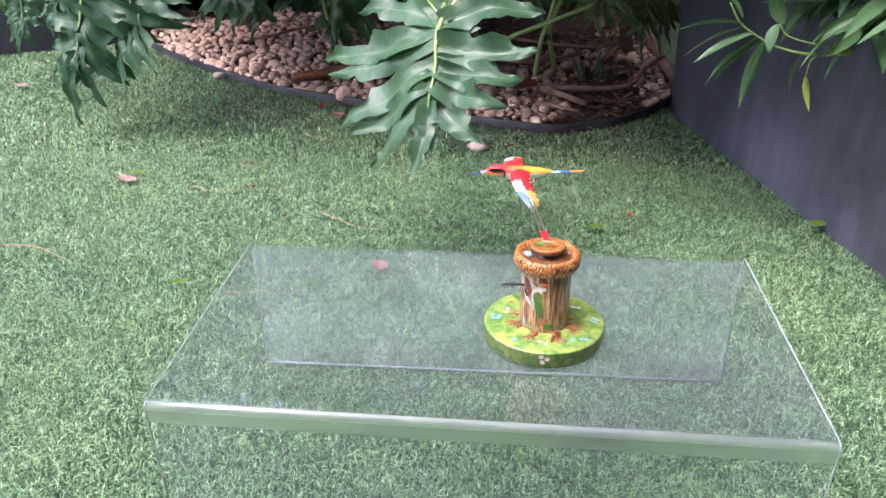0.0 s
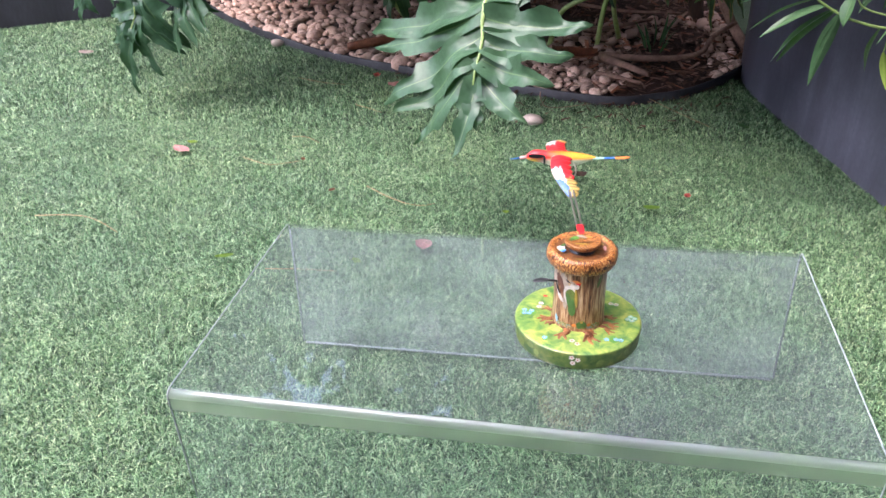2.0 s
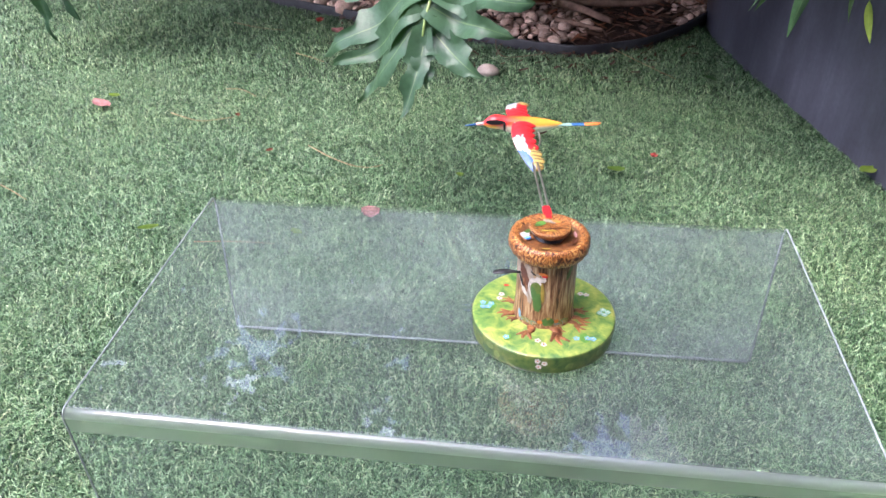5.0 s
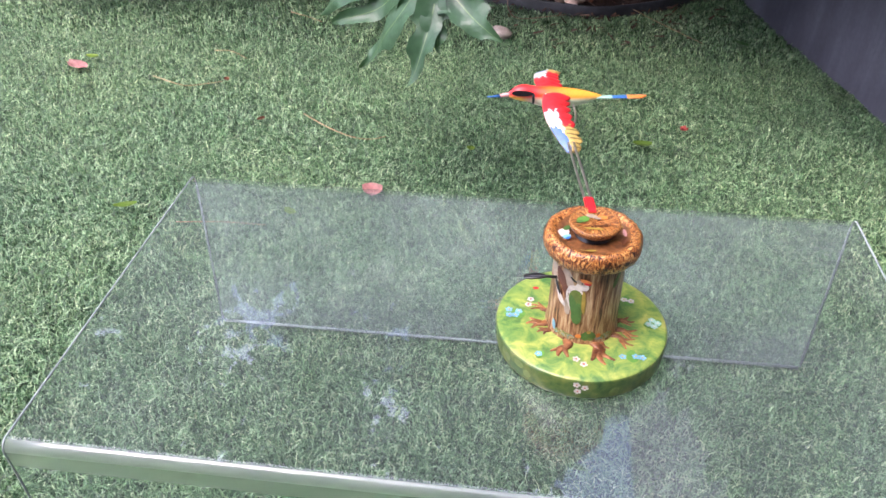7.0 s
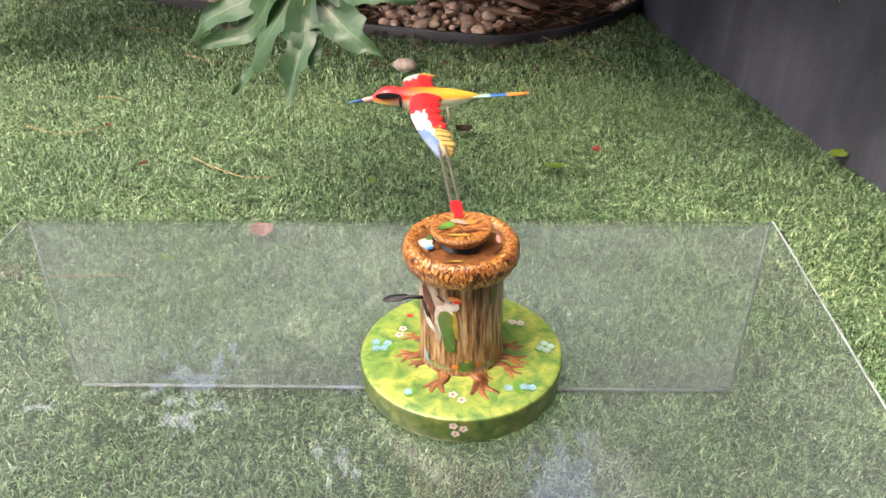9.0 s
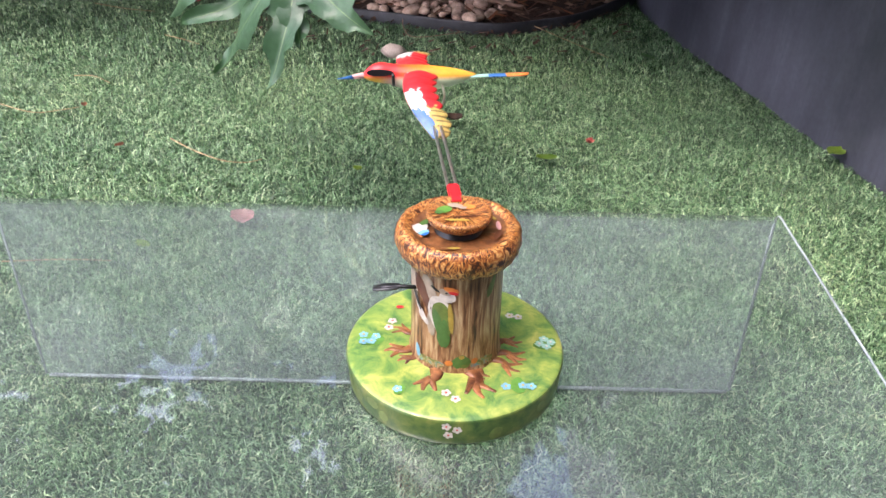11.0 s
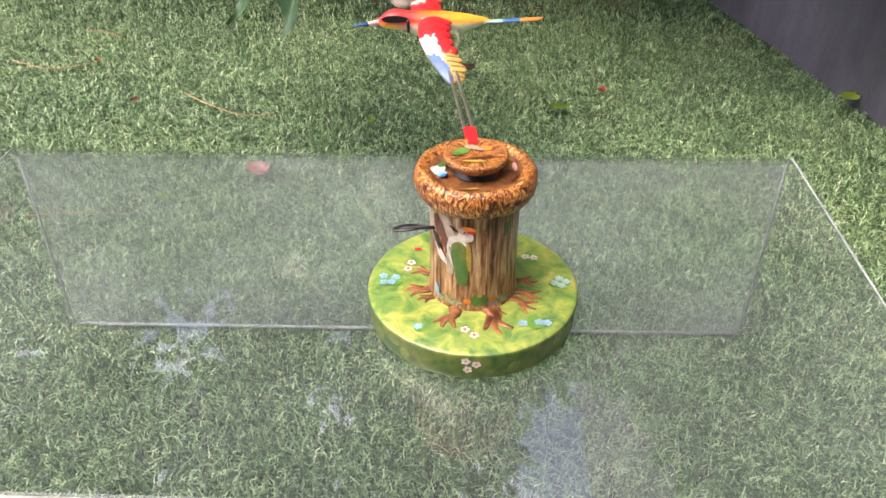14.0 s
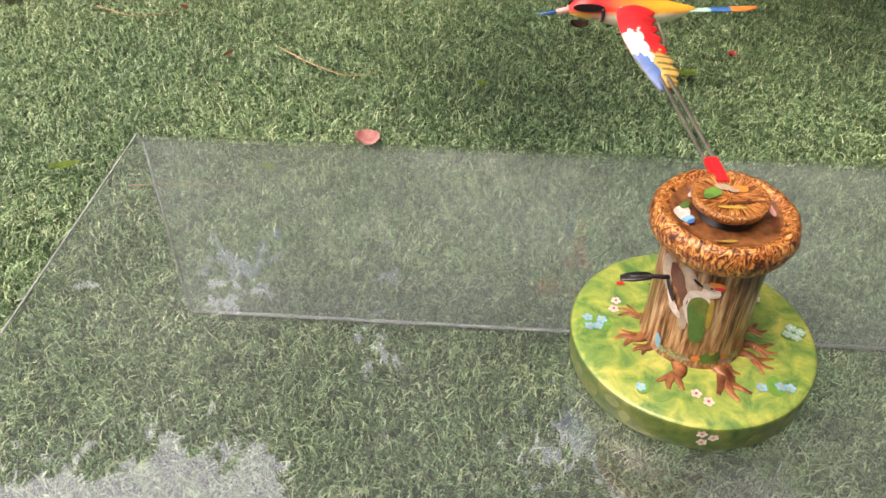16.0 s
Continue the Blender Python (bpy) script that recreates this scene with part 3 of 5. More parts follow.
def planter(name, foot, height, material, label, soil_drop=0.05, lean=0.0):
    """A tall planter with a wall round the footprint, a rolled rim and soil inside."""
    top = thing(name, pose(0, 0, 0), label, "planter")
    n = len(foot)
    cx, cy = sum(p[0] for p in foot) / n, sum(p[1] for p in foot) / n

    def inset(p, d, z):
        v = Vector((p[0] - cx, p[1] - cy))
        v *= 1 - d / v.length
        return (cx + v.x, cy + v.y, z)

    bm = bmesh.new()
    prof = [(0.000, GROUND_Z), (-0.001, 0.0), (0.0, 0.02), (lean * 0.5, height * 0.5), (lean, height - 0.012), (lean + 0.004, height), (0.03 + lean, height), (0.034 + lean, height - 0.012), (0.036 + lean, height - soil_drop - 0.05)]
    rings = [[bm.verts.new(inset(p, d, z)) for p in foot] for d, z in prof]
    for r0, r1 in zip(rings, rings[1:]):
        for k in range(n):
            bm.faces.new((r0[k], r0[(k + 1) % n], r1[(k + 1) % n], r1[k]))
    part("planter_wall", bm, material, top)
    bm = bmesh.new()
    bm.faces.new([bm.verts.new(inset(p, 0.033 + lean, height - soil_drop)) for p in foot])
    part("soil", bm, SOIL, top, "dark potting soil", smooth=False)
    return top


def footprint(x, y, runs):
    """Corners of an outline: runs of (length, first heading, last heading), degrees to the right of +y."""
    out = [(x, y)]
    for length, h0, h1 in runs:
        n = max(1, int(length / 0.03)) if h0 != h1 else max(1, int(length / 0.2))
        for i in range(n):
            h = radians(h0 + (h1 - h0) * (i + 0.5) / n)
            x, y = x + length / n * math.sin(h), y + length / n * math.cos(h)
            out.append((x, y))
    return out


foot = footprint(1.1456, -0.60, [(1.7755, -15.0, -15.0), (0.19, -15.0, 0.0), (0.55, 0.0, 90.0), (0.95, 90, 90)])
planter("tall_planter", foot + [(foot[-1][0], -0.60)], 0.54, PLANTER, "tall slate-grey planter with rounded corner and streaked face")
foot = footprint(-2.3, 1.06, [(1.62, 64, 64), (0.16, 64, -5.0), (0.6, -5, -5)])
planter("dark_planter", foot + [(-2.3, foot[-1][1])], 0.50, PLANTER_DARK, "dark charcoal planter standing beside the gravel bed")

bm = bmesh.new()
box(bm, (-4.0, 2.64, GROUND_Z), (2.3, 2.80, 1.7), 0.01)
solo("wall_north", bm, WALL, "brown rendered garden wall behind the plants", "wall", kind="structure", smooth=False)

# unseen wall and overhang, added to block the sky behind the lawn
bm = bmesh.new()
box(bm, (-2.2, -2.6, GROUND_Z), (2.35, -2.35, 4.2), 0.01)
solo("wall_south_blocker", bm, HOUSE, "unseen grey wall added behind the lawn to block the sky", "wall", kind="structure", smooth=False)
bm = bmesh.new()
box(bm, (-2.2, -2.6, 2.75), (2.35, -1.45, 2.90), 0.01)
solo("ceiling_eave_blocker", bm, HOUSE, "unseen grey overhang added to block the sky", "eave", kind="structure", smooth=False)

# the house wall along the side of the garden, mirrored in the acrylic
bm = bmesh.new()
box(bm, (2.35, -5.0, GROUND_Z), (2.6, 9.0, 8.6), 0.01)
solo("wall_house", bm, HOUSE, "grey rendered house wall along the garden", "wall", kind="structure", smooth=False)


# ---------------------------------------------------------------- lawn
def lawn(count, lo, hi, width, height, seed, outer=False):
    rng = np.random.default_rng(seed)
    x, y = rng.uniform(lo[0], hi[0], count), rng.uniform(lo[1], hi[1], count)
    half = 0.62 + 0.64 * np.clip(y - 0.2, -0.2, 3)
    keep = ((np.abs(x - 0.26 + 0.08 * y) < half) & (y > -0.10)) != outer
    keep &= (y < np.where(x < -0.86, 1.9, bed_front(x)) - 0.004)
    keep &= (x < 1.149 - (y + 0.60) * 0.268) & (x < np.where(y > 1.11, 0.690 - 0.13 * (y - 1.11), 9)) & ~((x < -0.80) & (y > 1.80 + (x + 0.80) * 0.488))
    x, y = x[keep], y[keep]
    n = len(x)
    drift = 1.9 * np.sin(x * 7.1 + 1.3 * np.sin(y * 5.3)) + 1.7 * np.cos(y * 6.3 + 0.9 * np.sin(x * 8.7))
    lean = 0.25 * drift + rng.uniform(0, math.tau, n)
    h = height * rng.uniform(0.45, 1.15, n) * (1 + 0.06 * np.sin(x * 43 + 3 * np.sin(y * 37)) + 0.06 * np.sin(y * 51 + x * 19))
    reach = h * rng.uniform(0.45, 1.35, n)
    dx, dy = np.cos(lean), np.sin(lean)
    w = width * rng.uniform(0.7, 1.25, n) * 0.5
    turn = lean + math.pi / 2 + rng.normal(0, 0.5, n)
    wx, wy = np.cos(turn) * w, np.sin(turn) * w
    curl = rng.normal(0, 0.35, n)
    z0 = np.full(n, GROUND_Z)
    v = np.empty((n, 5, 3), np.float32)
    v[:, 0] = np.stack([x - wx, y - wy, z0], 1)
    v[:, 1] = np.stack([x + wx, y + wy, z0], 1)
    mx, my, mz = x + dx * reach * 0.30, y + dy * reach * 0.30, z0 + h * 0.68
    v[:, 2] = np.stack([mx + wx * 0.9, my + wy * 0.9, mz], 1)
    v[:, 3] = np.stack([mx - wx * 0.9, my - wy * 0.9, mz], 1)
    v[:, 4] = np.stack([x + dx * reach - dy * curl * reach, y + dy * reach + dx * curl * reach, z0 + h * rng.uniform(0.50, 0.98, n)], 1)
    b = np.arange(n, dtype=np.int32)[:, None] * 5
    return v.reshape(-1, 3), b + np.array([0, 1, 2, 3], np.int32), b + np.array([3, 2, 4], np.int32)


bands = [lawn(390000, (-0.62, -0.10), (1.02, 0.45), 0.00122, 0.0102, 3), lawn(350000, (-1.05, 0.45), (0.90, 0.95), 0.00128, 0.0104, 4), lawn(340000, (-1.75, 0.95), (0.75, 1.90), 0.0016, 0.0108, 5),
         lawn(110000, (-2.3, -2.3), (1.30, 1.90), 0.0050, 0.0120, 6, True)]
off = np.cumsum([0] + [len(b[0]) for b in bands])
grass = new("lawn_grass", mesh_from_arrays("lawn_grass", np.concatenate([b[0] for b in bands]), np.concatenate([b[1] + o for b, o in zip(bands, off)]), np.concatenate([b[2] + o for b, o in zip(bands, off)]), GRASS))
tagged(grass, "dense curly green artificial grass lawn", "grass", kind="stuff")


# ---------------------------------------------------------------- clear acrylic riser
RW, RD, RT = 0.55, 0.300, 0.0036


def riser_top(x, y):
    f = 0.1765 - 0.008 * x / RW
    return f + (0.1645 - f) * y / RD


def riser():
    top = thing("acrylic_riser", pose(0, 0, 0), "clear acrylic display riser with folded legs on the grass", "display stand")
    bend = 0.0066
    foot = 0.0008

    def section(x):
        zf, zb = riser_top(x, 0), riser_top(x, RD)
        pts = [(RD - 0.008, foot), (RD - 0.004, zb * 0.5), (RD, zb - bend)]
        pts += [(RD - bend * (1 - math.cos(a)), zb - bend + bend * math.sin(a)) for a in (0.3, 0.6, 0.9, 1.2)]
        pts += [(RD - bend, zb)] + [(RD - bend - (RD - 2 * bend) * k / 8, zb + (zf - zb) * k / 8) for k in range(1, 9)]
        pts += [(bend * (1 - math.cos(a)), zf - bend + bend * math.sin(a)) for a in (1.3, 1.05, 0.8, 0.52, 0.26)]
        pts += [(0.0, zf - bend), (0.0006, zf - bend - 0.013), (0.002, zf * 0.5), (0.004, foot)]
        return pts

    bm = bmesh.new()
    columns = []
    n_x = 22
    for i in range(n_x + 1):
        x = RW * i / n_x
        sec = section(x)
        outer, inner = [], []
        for k, (y, z) in enumerate(sec):
            a, b = sec[max(k - 1, 0)], sec[min(k + 1, len(sec) - 1)]
            d = Vector((0, b[0] - a[0], b[1] - a[1])).normalized()
            nrm = Vector((0, d.z, -d.y))
            if k in (0, len(sec) - 1):
                nrm = Vector((0, nrm.y / abs(nrm.y), 0))
            cut = 0.0
            if i in (0, n_x) and k in (0, len(sec) - 1):
                cut = 0.003
            outer.append(bm.verts.new((x, y, z + cut)))
            inner.append(bm.verts.new((x, y - nrm.y * RT, z - nrm.z * RT + cut)))
        columns.append((outer, inner))
    for (o0, i0), (o1, i1) in zip(columns, columns[1:]):
        for k in range(len(o0) - 1):
            bent = 1 if 16 <= k <= 20 else 2 if k < 2 else 4 if k == 21 else 3 if k > 21 else 0
            bm.faces.new((o0[k], o0[k + 1], o1[k + 1], o1[k])).material_index = bent
            bm.faces.new((i0[k + 1], i0[k], i1[k], i1[k + 1])).material_index = bent
        for k in (0, len(o0) - 1):
            bm.faces.new((o0[k], o1[k], i1[k], i0[k]))
    for o, q in (columns[0], columns[-1]):
        for k in range(len(o) - 1):
            bm.faces.new((o[k], q[k], q[k + 1], o[k + 1]))
    bmesh.ops.recalc_face_normals(bm, faces=bm.faces)
    sheet = part("sheet", bm, [ACRYLIC, ACRYLIC_BEND, ACRYLIC_LEG, ACRYLIC_FRONT, ACRYLIC_SOFT], top)
    for f in sheet.data.polygons:
        f.use_smooth = f.material_index in (1, 4)
    # sawn rims, a little paler than the sheet
    for x, s in ((0.0, -1), (RW, 1)):
        run = [Vector((x + s * 0.0004, y, z + 0.0002)) for y, z in section(x)]
        bm = bmesh.new()
        tube(bm, run, 0.0007, 0.0007, 6)
        part("sawn_edge", bm, ACRYLIC_EDGE, top, "pale sawn side rim")
    for x in (0.0012, RW - 0.0012):
        zb = riser_top(x, RD)
        bm = bmesh.new()
        tube(bm, [(x, RD - 0.0098, foot + 0.004), (x, RD - 0.0058, zb * 0.5), (x, RD - 0.0022, zb - 0.008)], 0.0007, 0.0007, 6)
        part("sawn_edge", bm, ACRYLIC_EDGE, top, "pale sawn side rim of the leg")
    for y in (RD - 0.0098, 0.0058):
        bm = bmesh.new()
        tube(bm, [(0.003, y, foot + 0.0005), (RW * 0.5, y, foot + 0.0005), (RW - 0.003, y, foot + 0.0005)], 0.0014, 0.0014, 6)
        part("foot_rim", bm, ACRYLIC_EDGE, top, "pale lower rim of the leg")
    return top


riser()


# ---------------------------------------------------------------- tin toy: tree stump with a bird on a spinning arm
TOY = thing("tin_toy", pose(0.326, 0.131, riser_top(0.326, 0.131) + 0.0004, -2.2, 0, 0), "lithographed tin toy tree stump with circling bird", "toy")
BT, NEST_Z, TRUNK_R = 0.0163, 0.0815, 0.0222

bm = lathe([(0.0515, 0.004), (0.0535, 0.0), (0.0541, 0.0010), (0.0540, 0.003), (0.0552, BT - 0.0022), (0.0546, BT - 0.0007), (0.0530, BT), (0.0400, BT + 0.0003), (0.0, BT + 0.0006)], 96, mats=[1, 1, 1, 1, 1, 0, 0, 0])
part("base", bm, [MEADOW_PRINT, MEADOW_SHADED], TOY, "yellow-green meadow printed on a round tin base")


def dent(r, z, a):
    return r * (1 + 0.012 * noise.noise(Vector((math.cos(a) * 3, math.sin(a) * 3, z * 40)))), z


bm = lathe([(TRUNK_R + 0.0012, BT), (TRUNK_R + 0.0004, BT + 0.003), (TRUNK_R, BT + 0.010), (TRUNK_R - 0.0002, BT + 0.035), (TRUNK_R, NEST_Z - 0.006)], 64, wobble=dent)
part("trunk", bm, BARK_PRINT, TOY, "printed brown bark trunk")


def straw(r, z, a):
    b = noise.noise(Vector((math.cos(a) * 9, math.sin(a) * 9, r * 320 + z * 260)))
    return r + 0.0007 * b, z + 0.0007 * noise.noise(Vector((math.cos(a) * 11 + 5, math.sin(a) * 11, r * 260)))


ring_prof = [(TRUNK_R - 0.001, NEST_Z - 0.0082), (0.0240, NEST_Z - 0.0086), (0.0268, NEST_Z - 0.0074), (0.0288, NEST_Z - 0.0046), (0.0297, NEST_Z - 0.0008), (0.0293, NEST_Z + 0.0028), (0.0279, NEST_Z + 0.0054),
             (0.0260, NEST_Z + 0.0064), (0.0240, NEST_Z + 0.0058), (0.0222, NEST_Z + 0.0042), (0.0200, NEST_Z + 0.0034), (0.0150, NEST_Z + 0.0030), (0.0, NEST_Z + 0.0030)]
part("nest", lathe(ring_prof, 96, mats=[0] * 9 + [1] * 3, wobble=straw), [STRAW_PRINT, NEST_FLOOR], TOY, "ochre straw nest rim with rolled edge")
part("spindle", lathe([(0.0115, NEST_Z + 0.0035), (0.0105, NEST_Z + 0.0050), (0.0100, NEST_Z + 0.0064), (0.0, NEST_Z + 0.0064)], 32), BLACK, TOY, "dark spindle under the disc")
DISC_Z = NEST_Z + 0.0060
part("disc", lathe([(0.0085, DISC_Z), (0.0118, DISC_Z + 0.0006), (0.0144, DISC_Z + 0.0028), (0.0154, DISC_Z + 0.0052), (0.0152, DISC_Z + 0.0064), (0.0143, DISC_Z + 0.0068), (0.0130, DISC_Z + 0.0063), (0.0, DISC_Z + 0.0063)], 64), STRAW_PRINT, TOY, "printed straw disc that turns the arm")


def blot(name, colour, cx, cy, rx, ry, turn, at, seed, label=""):
    """A flat printed patch with an uneven outline; at() lifts it on to the tin."""
    bm = bmesh.new()
    n = 22
    c, s = math.cos(radians(turn)), math.sin(radians(turn))
    rim, inner = [], []
    for k in range(n):
        a = k * math.tau / n
        q = 1 + 0.16 * noise.noise(Vector((math.cos(a) * 1.4 + seed, math.sin(a) * 1.4, seed * 0.7)))
        u, v = rx * q * math.cos(a), ry * q * math.sin(a)
        rim.append(bm.verts.new(at(cx + u * c - v * s, cy + u * s + v * c)))
        inner.append(bm.verts.new(at(cx + 0.5 * (u * c - v * s), cy + 0.5 * (u * s + v * c))))
    mid = bm.verts.new(at(cx, cy))
    for k in range(n):
        j = (k + 1) % n
        bm.faces.new((inner[k], rim[k], rim[j], inner[j]))
        bm.faces.new((mid, inner[k], inner[j]))
    return part(name, bm, colour, TOY, label)


def on_base(x, y):
    return (x, y, BT + 0.0009)


def on_disc(x, y):
    return (x, y, DISC_Z + 0.0066)


def on_nest(x, y):
    r = math.hypot(x, y)
    return (x, y, NEST_Z + 0.0040 + 0.0030 * min(1, max(0, (r - 0.0195) / 0.005)))


def on_trunk(a, z, lift=0.0005):
    return ((TRUNK_R + lift) * math.sin(a / TRUNK_R), -(TRUNK_R + lift) * math.cos(a / TRUNK_R), z)


def bloom(x, y, r, petal, heart, seed, at=on_base):
    """A printed five-petalled flower."""
    bm = bmesh.new()
    for k in range(6):
        a = k * math.tau / 5 + seed
        px, py, pr, lift, mi = (x + 0.62 * r * math.cos(a), y + 0.62 * r * math.sin(a), 0.42 * r, 0.0, 0) if k < 5 else (x, y, 0.28 * r, 0.0002, 1)
        rim = []
        for j in range(9):
            b = j * math.tau / 9
            p = Vector(at(px + pr * math.cos(b), py + pr * math.sin(b)))
            rim.append(bm.verts.new(p + Vector((0, 0, lift))))
        bm.faces.new(rim).material_index = mi
    return part("flower", bm, [petal, heart], TOY, "printed meadow flower", smooth=False)


FLOWERS = [(-0.004, -0.0375, "p"), (0.0005, -0.0415, "p"), (-0.0270, -0.0355, "b"), (0.0245, -0.0320, "b"), (0.0325, -0.0310, "b"), (0.0365, -0.0315, "b"),
           (-0.0330, 0.0165, "p"), (-0.0345, 0.0110, "p"), (-0.0470, 0.0045, "b"), (-0.0425, -0.0005, "b"), (-0.0465, -0.0010, "b"), (-0.0405, 0.0035, "b"),
           (0.0290, 0.0235, "w"), (0.0335, 0.0225, "w"), (0.0455, 0.0045, "m"), (0.0490, 0.0020, "m"), (0.0465, -0.0015, "m"), (0.0430, 0.0005, "m"), (0.0030, 0.0410, "w")]
for k, (fx, fy, tint) in enumerate(FLOWERS):
    bloom(fx, fy, 0.0024, {"p": WHITE, "b": SKY_BLUE, "w": WHITE, "m": MINT}[tint], {"p": RED, "b": YELLOW, "w": YELLOW, "m": WHITE}[tint], k)
for k, (gx, gy, gr) in enumerate([(-0.043, 0.001, 0.008), (0.046, 0.001, 0.0075), (-0.026, -0.036, 0.0042), (0.0305, -0.031, 0.0065), (0.031, 0.023, 0.006)]):
    blot("grass_tuft", TUFT, gx, gy, gr * 0.85, gr * 0.55, 30 * k, lambda x, y: (x, y, BT + 0.00075), k + 2, "darker green printed grass")
blot("poppy", RED, -0.0300, 0.0290, 0.0020, 0.0013, 0, on_base, 9, "red printed poppy")


def on_side(a, z):
    r = 0.0545 + 0.0008 * z / BT
    return (r * math.sin(a / r), -r * math.cos(a / r), z)


for k, (sa, sz, rx, colour) in enumerate([(-0.043, 0.011, 0.004, OLIVE), (-0.054, 0.008, 0.003, OLIVE), (-0.036, 0.007, 0.003, OLIVE), (0.047, 0.009, 0.003, OLIVE), (0.064, 0.010, 0.004, OLIVE), (-0.066, 0.009, 0.003, OLIVE), (0.020, 0.006, 0.004, OLIVE)]):
    blot("grass_tuft", colour, sa, sz, rx, 0.0030, 10 * k, on_side, 20 + k, "grass tufts printed round the base edge")
for k, (sa, sz) in enumerate([(-0.0035, 0.0125), (0.0015, 0.0105), (-0.0025, 0.0070)]):
    bloom(sa, sz, 0.0023, WHITE, RED, k, on_side)


def root(x0, y0, x1, y1, w, seed):
    """A printed root that forks as it leaves the trunk."""
    rng = random.Random(seed)
    bm = bmesh.new()
    a, b = Vector((x0, y0, 0)), Vector((x1, y1, 0))
    d = b - a
    q = Vector((-d.y, d.x, 0))
    runs = [[a, a + d * 0.35 + q * 0.10, a + d * 0.7 - q * 0.06, b]]
    for s in (-1, 1):
        k = rng.uniform(0.3, 0.5)
        runs.append([a + d * k, a + d * (k + 0.2) + q * 0.16 * s, a + d * (k + 0.42) + q * 0.34 * s])
    for i, run in enumerate(runs):
        pts = curve_points([Vector((p.x, p.y, BT + 0.0004)) for p in run], 4)
        tube(bm, pts, w * (1 if i == 0 else 0.65), w * 0.2, 6)
    bmesh.ops.scale(bm, vec=(1, 1, 0.28), space=Matrix.Translation((0, 0, -BT - 0.0004)), verts=bm.verts)
    part("root", bm, ROOT, TOY, "reddish-brown printed root")


for k, (ra, reach, rw) in enumerate([(-113, 0.0135, 0.0040), (-71, 0.0165, 0.0042), (-62, 0.007, 0.0028), (-168, 0.0115, 0.0036), (-152, 0.008, 0.0026), (-18, 0.0125, 0.0032), (-33, 0.013, 0.0030), (4, 0.010, 0.0028), (160, 0.010, 0.0026), (60, 0.012, 0.0026), (110, 0.012, 0.0026)]):
    c, s = math.cos(radians(ra)), math.sin(radians(ra))
    root(0.0215 * c, 0.0215 * s, (0.0225 + reach * 1.2) * c, (0.0225 + reach * 1.2) * s, rw, k)

# printed patches on the bark: plain shapes in the picture's colours
for colour, a, z, rx, ry, turn, lift in [
        (DULL, -0.0245, 0.0620, 0.0036, 0.0085, 10, 0.40), (CHICK_BROWN, -0.0190, 0.0625, 0.0036, 0.0062, 25, 0.50), (DULL, -0.0140, 0.0620, 0.0042, 0.0080, 12, 0.40), (CHICK_BROWN, -0.0150, 0.0560, 0.0022, 0.0058, 20, 0.50),
        (WHITE, -0.0185, 0.0490, 0.0014, 0.0056, 38, 0.60), (WHITE, -0.0165, 0.0455, 0.0016, 0.0040, 50, 0.60), (DULL, -0.0125, 0.0430, 0.0020, 0.0060, 8, 0.45),
        (WHITE, -0.0076, 0.0500, 0.0056, 0.0112, 8, 0.55), (OLIVE, -0.0066, 0.0480, 0.0048, 0.0102, 8, 0.70), (GREEN, -0.0082, 0.0450, 0.0022, 0.0080, 14, 0.80), (GREEN, -0.0052, 0.0420, 0.0016, 0.0066, 2, 0.80),
        (OCHRE, -0.0026, 0.0495, 0.0012, 0.0088, 4, 0.85), (GREEN, -0.0072, 0.0362, 0.0016, 0.0044, 16, 0.75), (GREEN, -0.0044, 0.0358, 0.0015, 0.0040, -12, 0.75),
        (WHITE, -0.0044, 0.0612, 0.0038, 0.0030, -8, 0.65), (DULL, -0.0056, 0.0640, 0.0030, 0.0016, -15, 0.72), (ORANGE, -0.0026, 0.0656, 0.0036, 0.0014, -12, 0.80), (RED, -0.0016, 0.0640, 0.0022, 0.0009, -8, 0.85), (BLACK, -0.0102, 0.0648, 0.0026, 0.0007, -30, 0.80), (BLACK, -0.0048, 0.0638, 0.0006, 0.0005, 0, 0.9),
        (GREEN, 0.0030, 0.0230, 0.0044, 0.0042, 0, 0.50), (ORANGE, -0.0030, 0.0225, 0.0018, 0.0017, 0, 0.70), (ORANGE, 0.0094, 0.0230, 0.0018, 0.0017, 0, 0.70), (OCHRE, 0.0030, 0.0262, 0.0014, 0.0012, 0, 0.70), (OLIVE, 0.0046, 0.0205, 0.0020, 0.0012, 0, 0.70),
        (PICTURE, 0.0140, 0.0205, 0.0070, 0.0030, 0, 0.60), (PICTURE, -0.0130, 0.0205, 0.0080, 0.0026, 0, 0.60), (SKY_BLUE, -0.0205, 0.0235, 0.0016, 0.0038, 8, 0.70), (OLIVE, 0.0170, 0.0640, 0.0018, 0.0060, -20, 0.45)]:
    blot("print_patch", colour, a, z, rx, ry, turn, lambda u, v, lift=lift: on_trunk(u, v, lift * 0.001), a * 900 + z * 300)
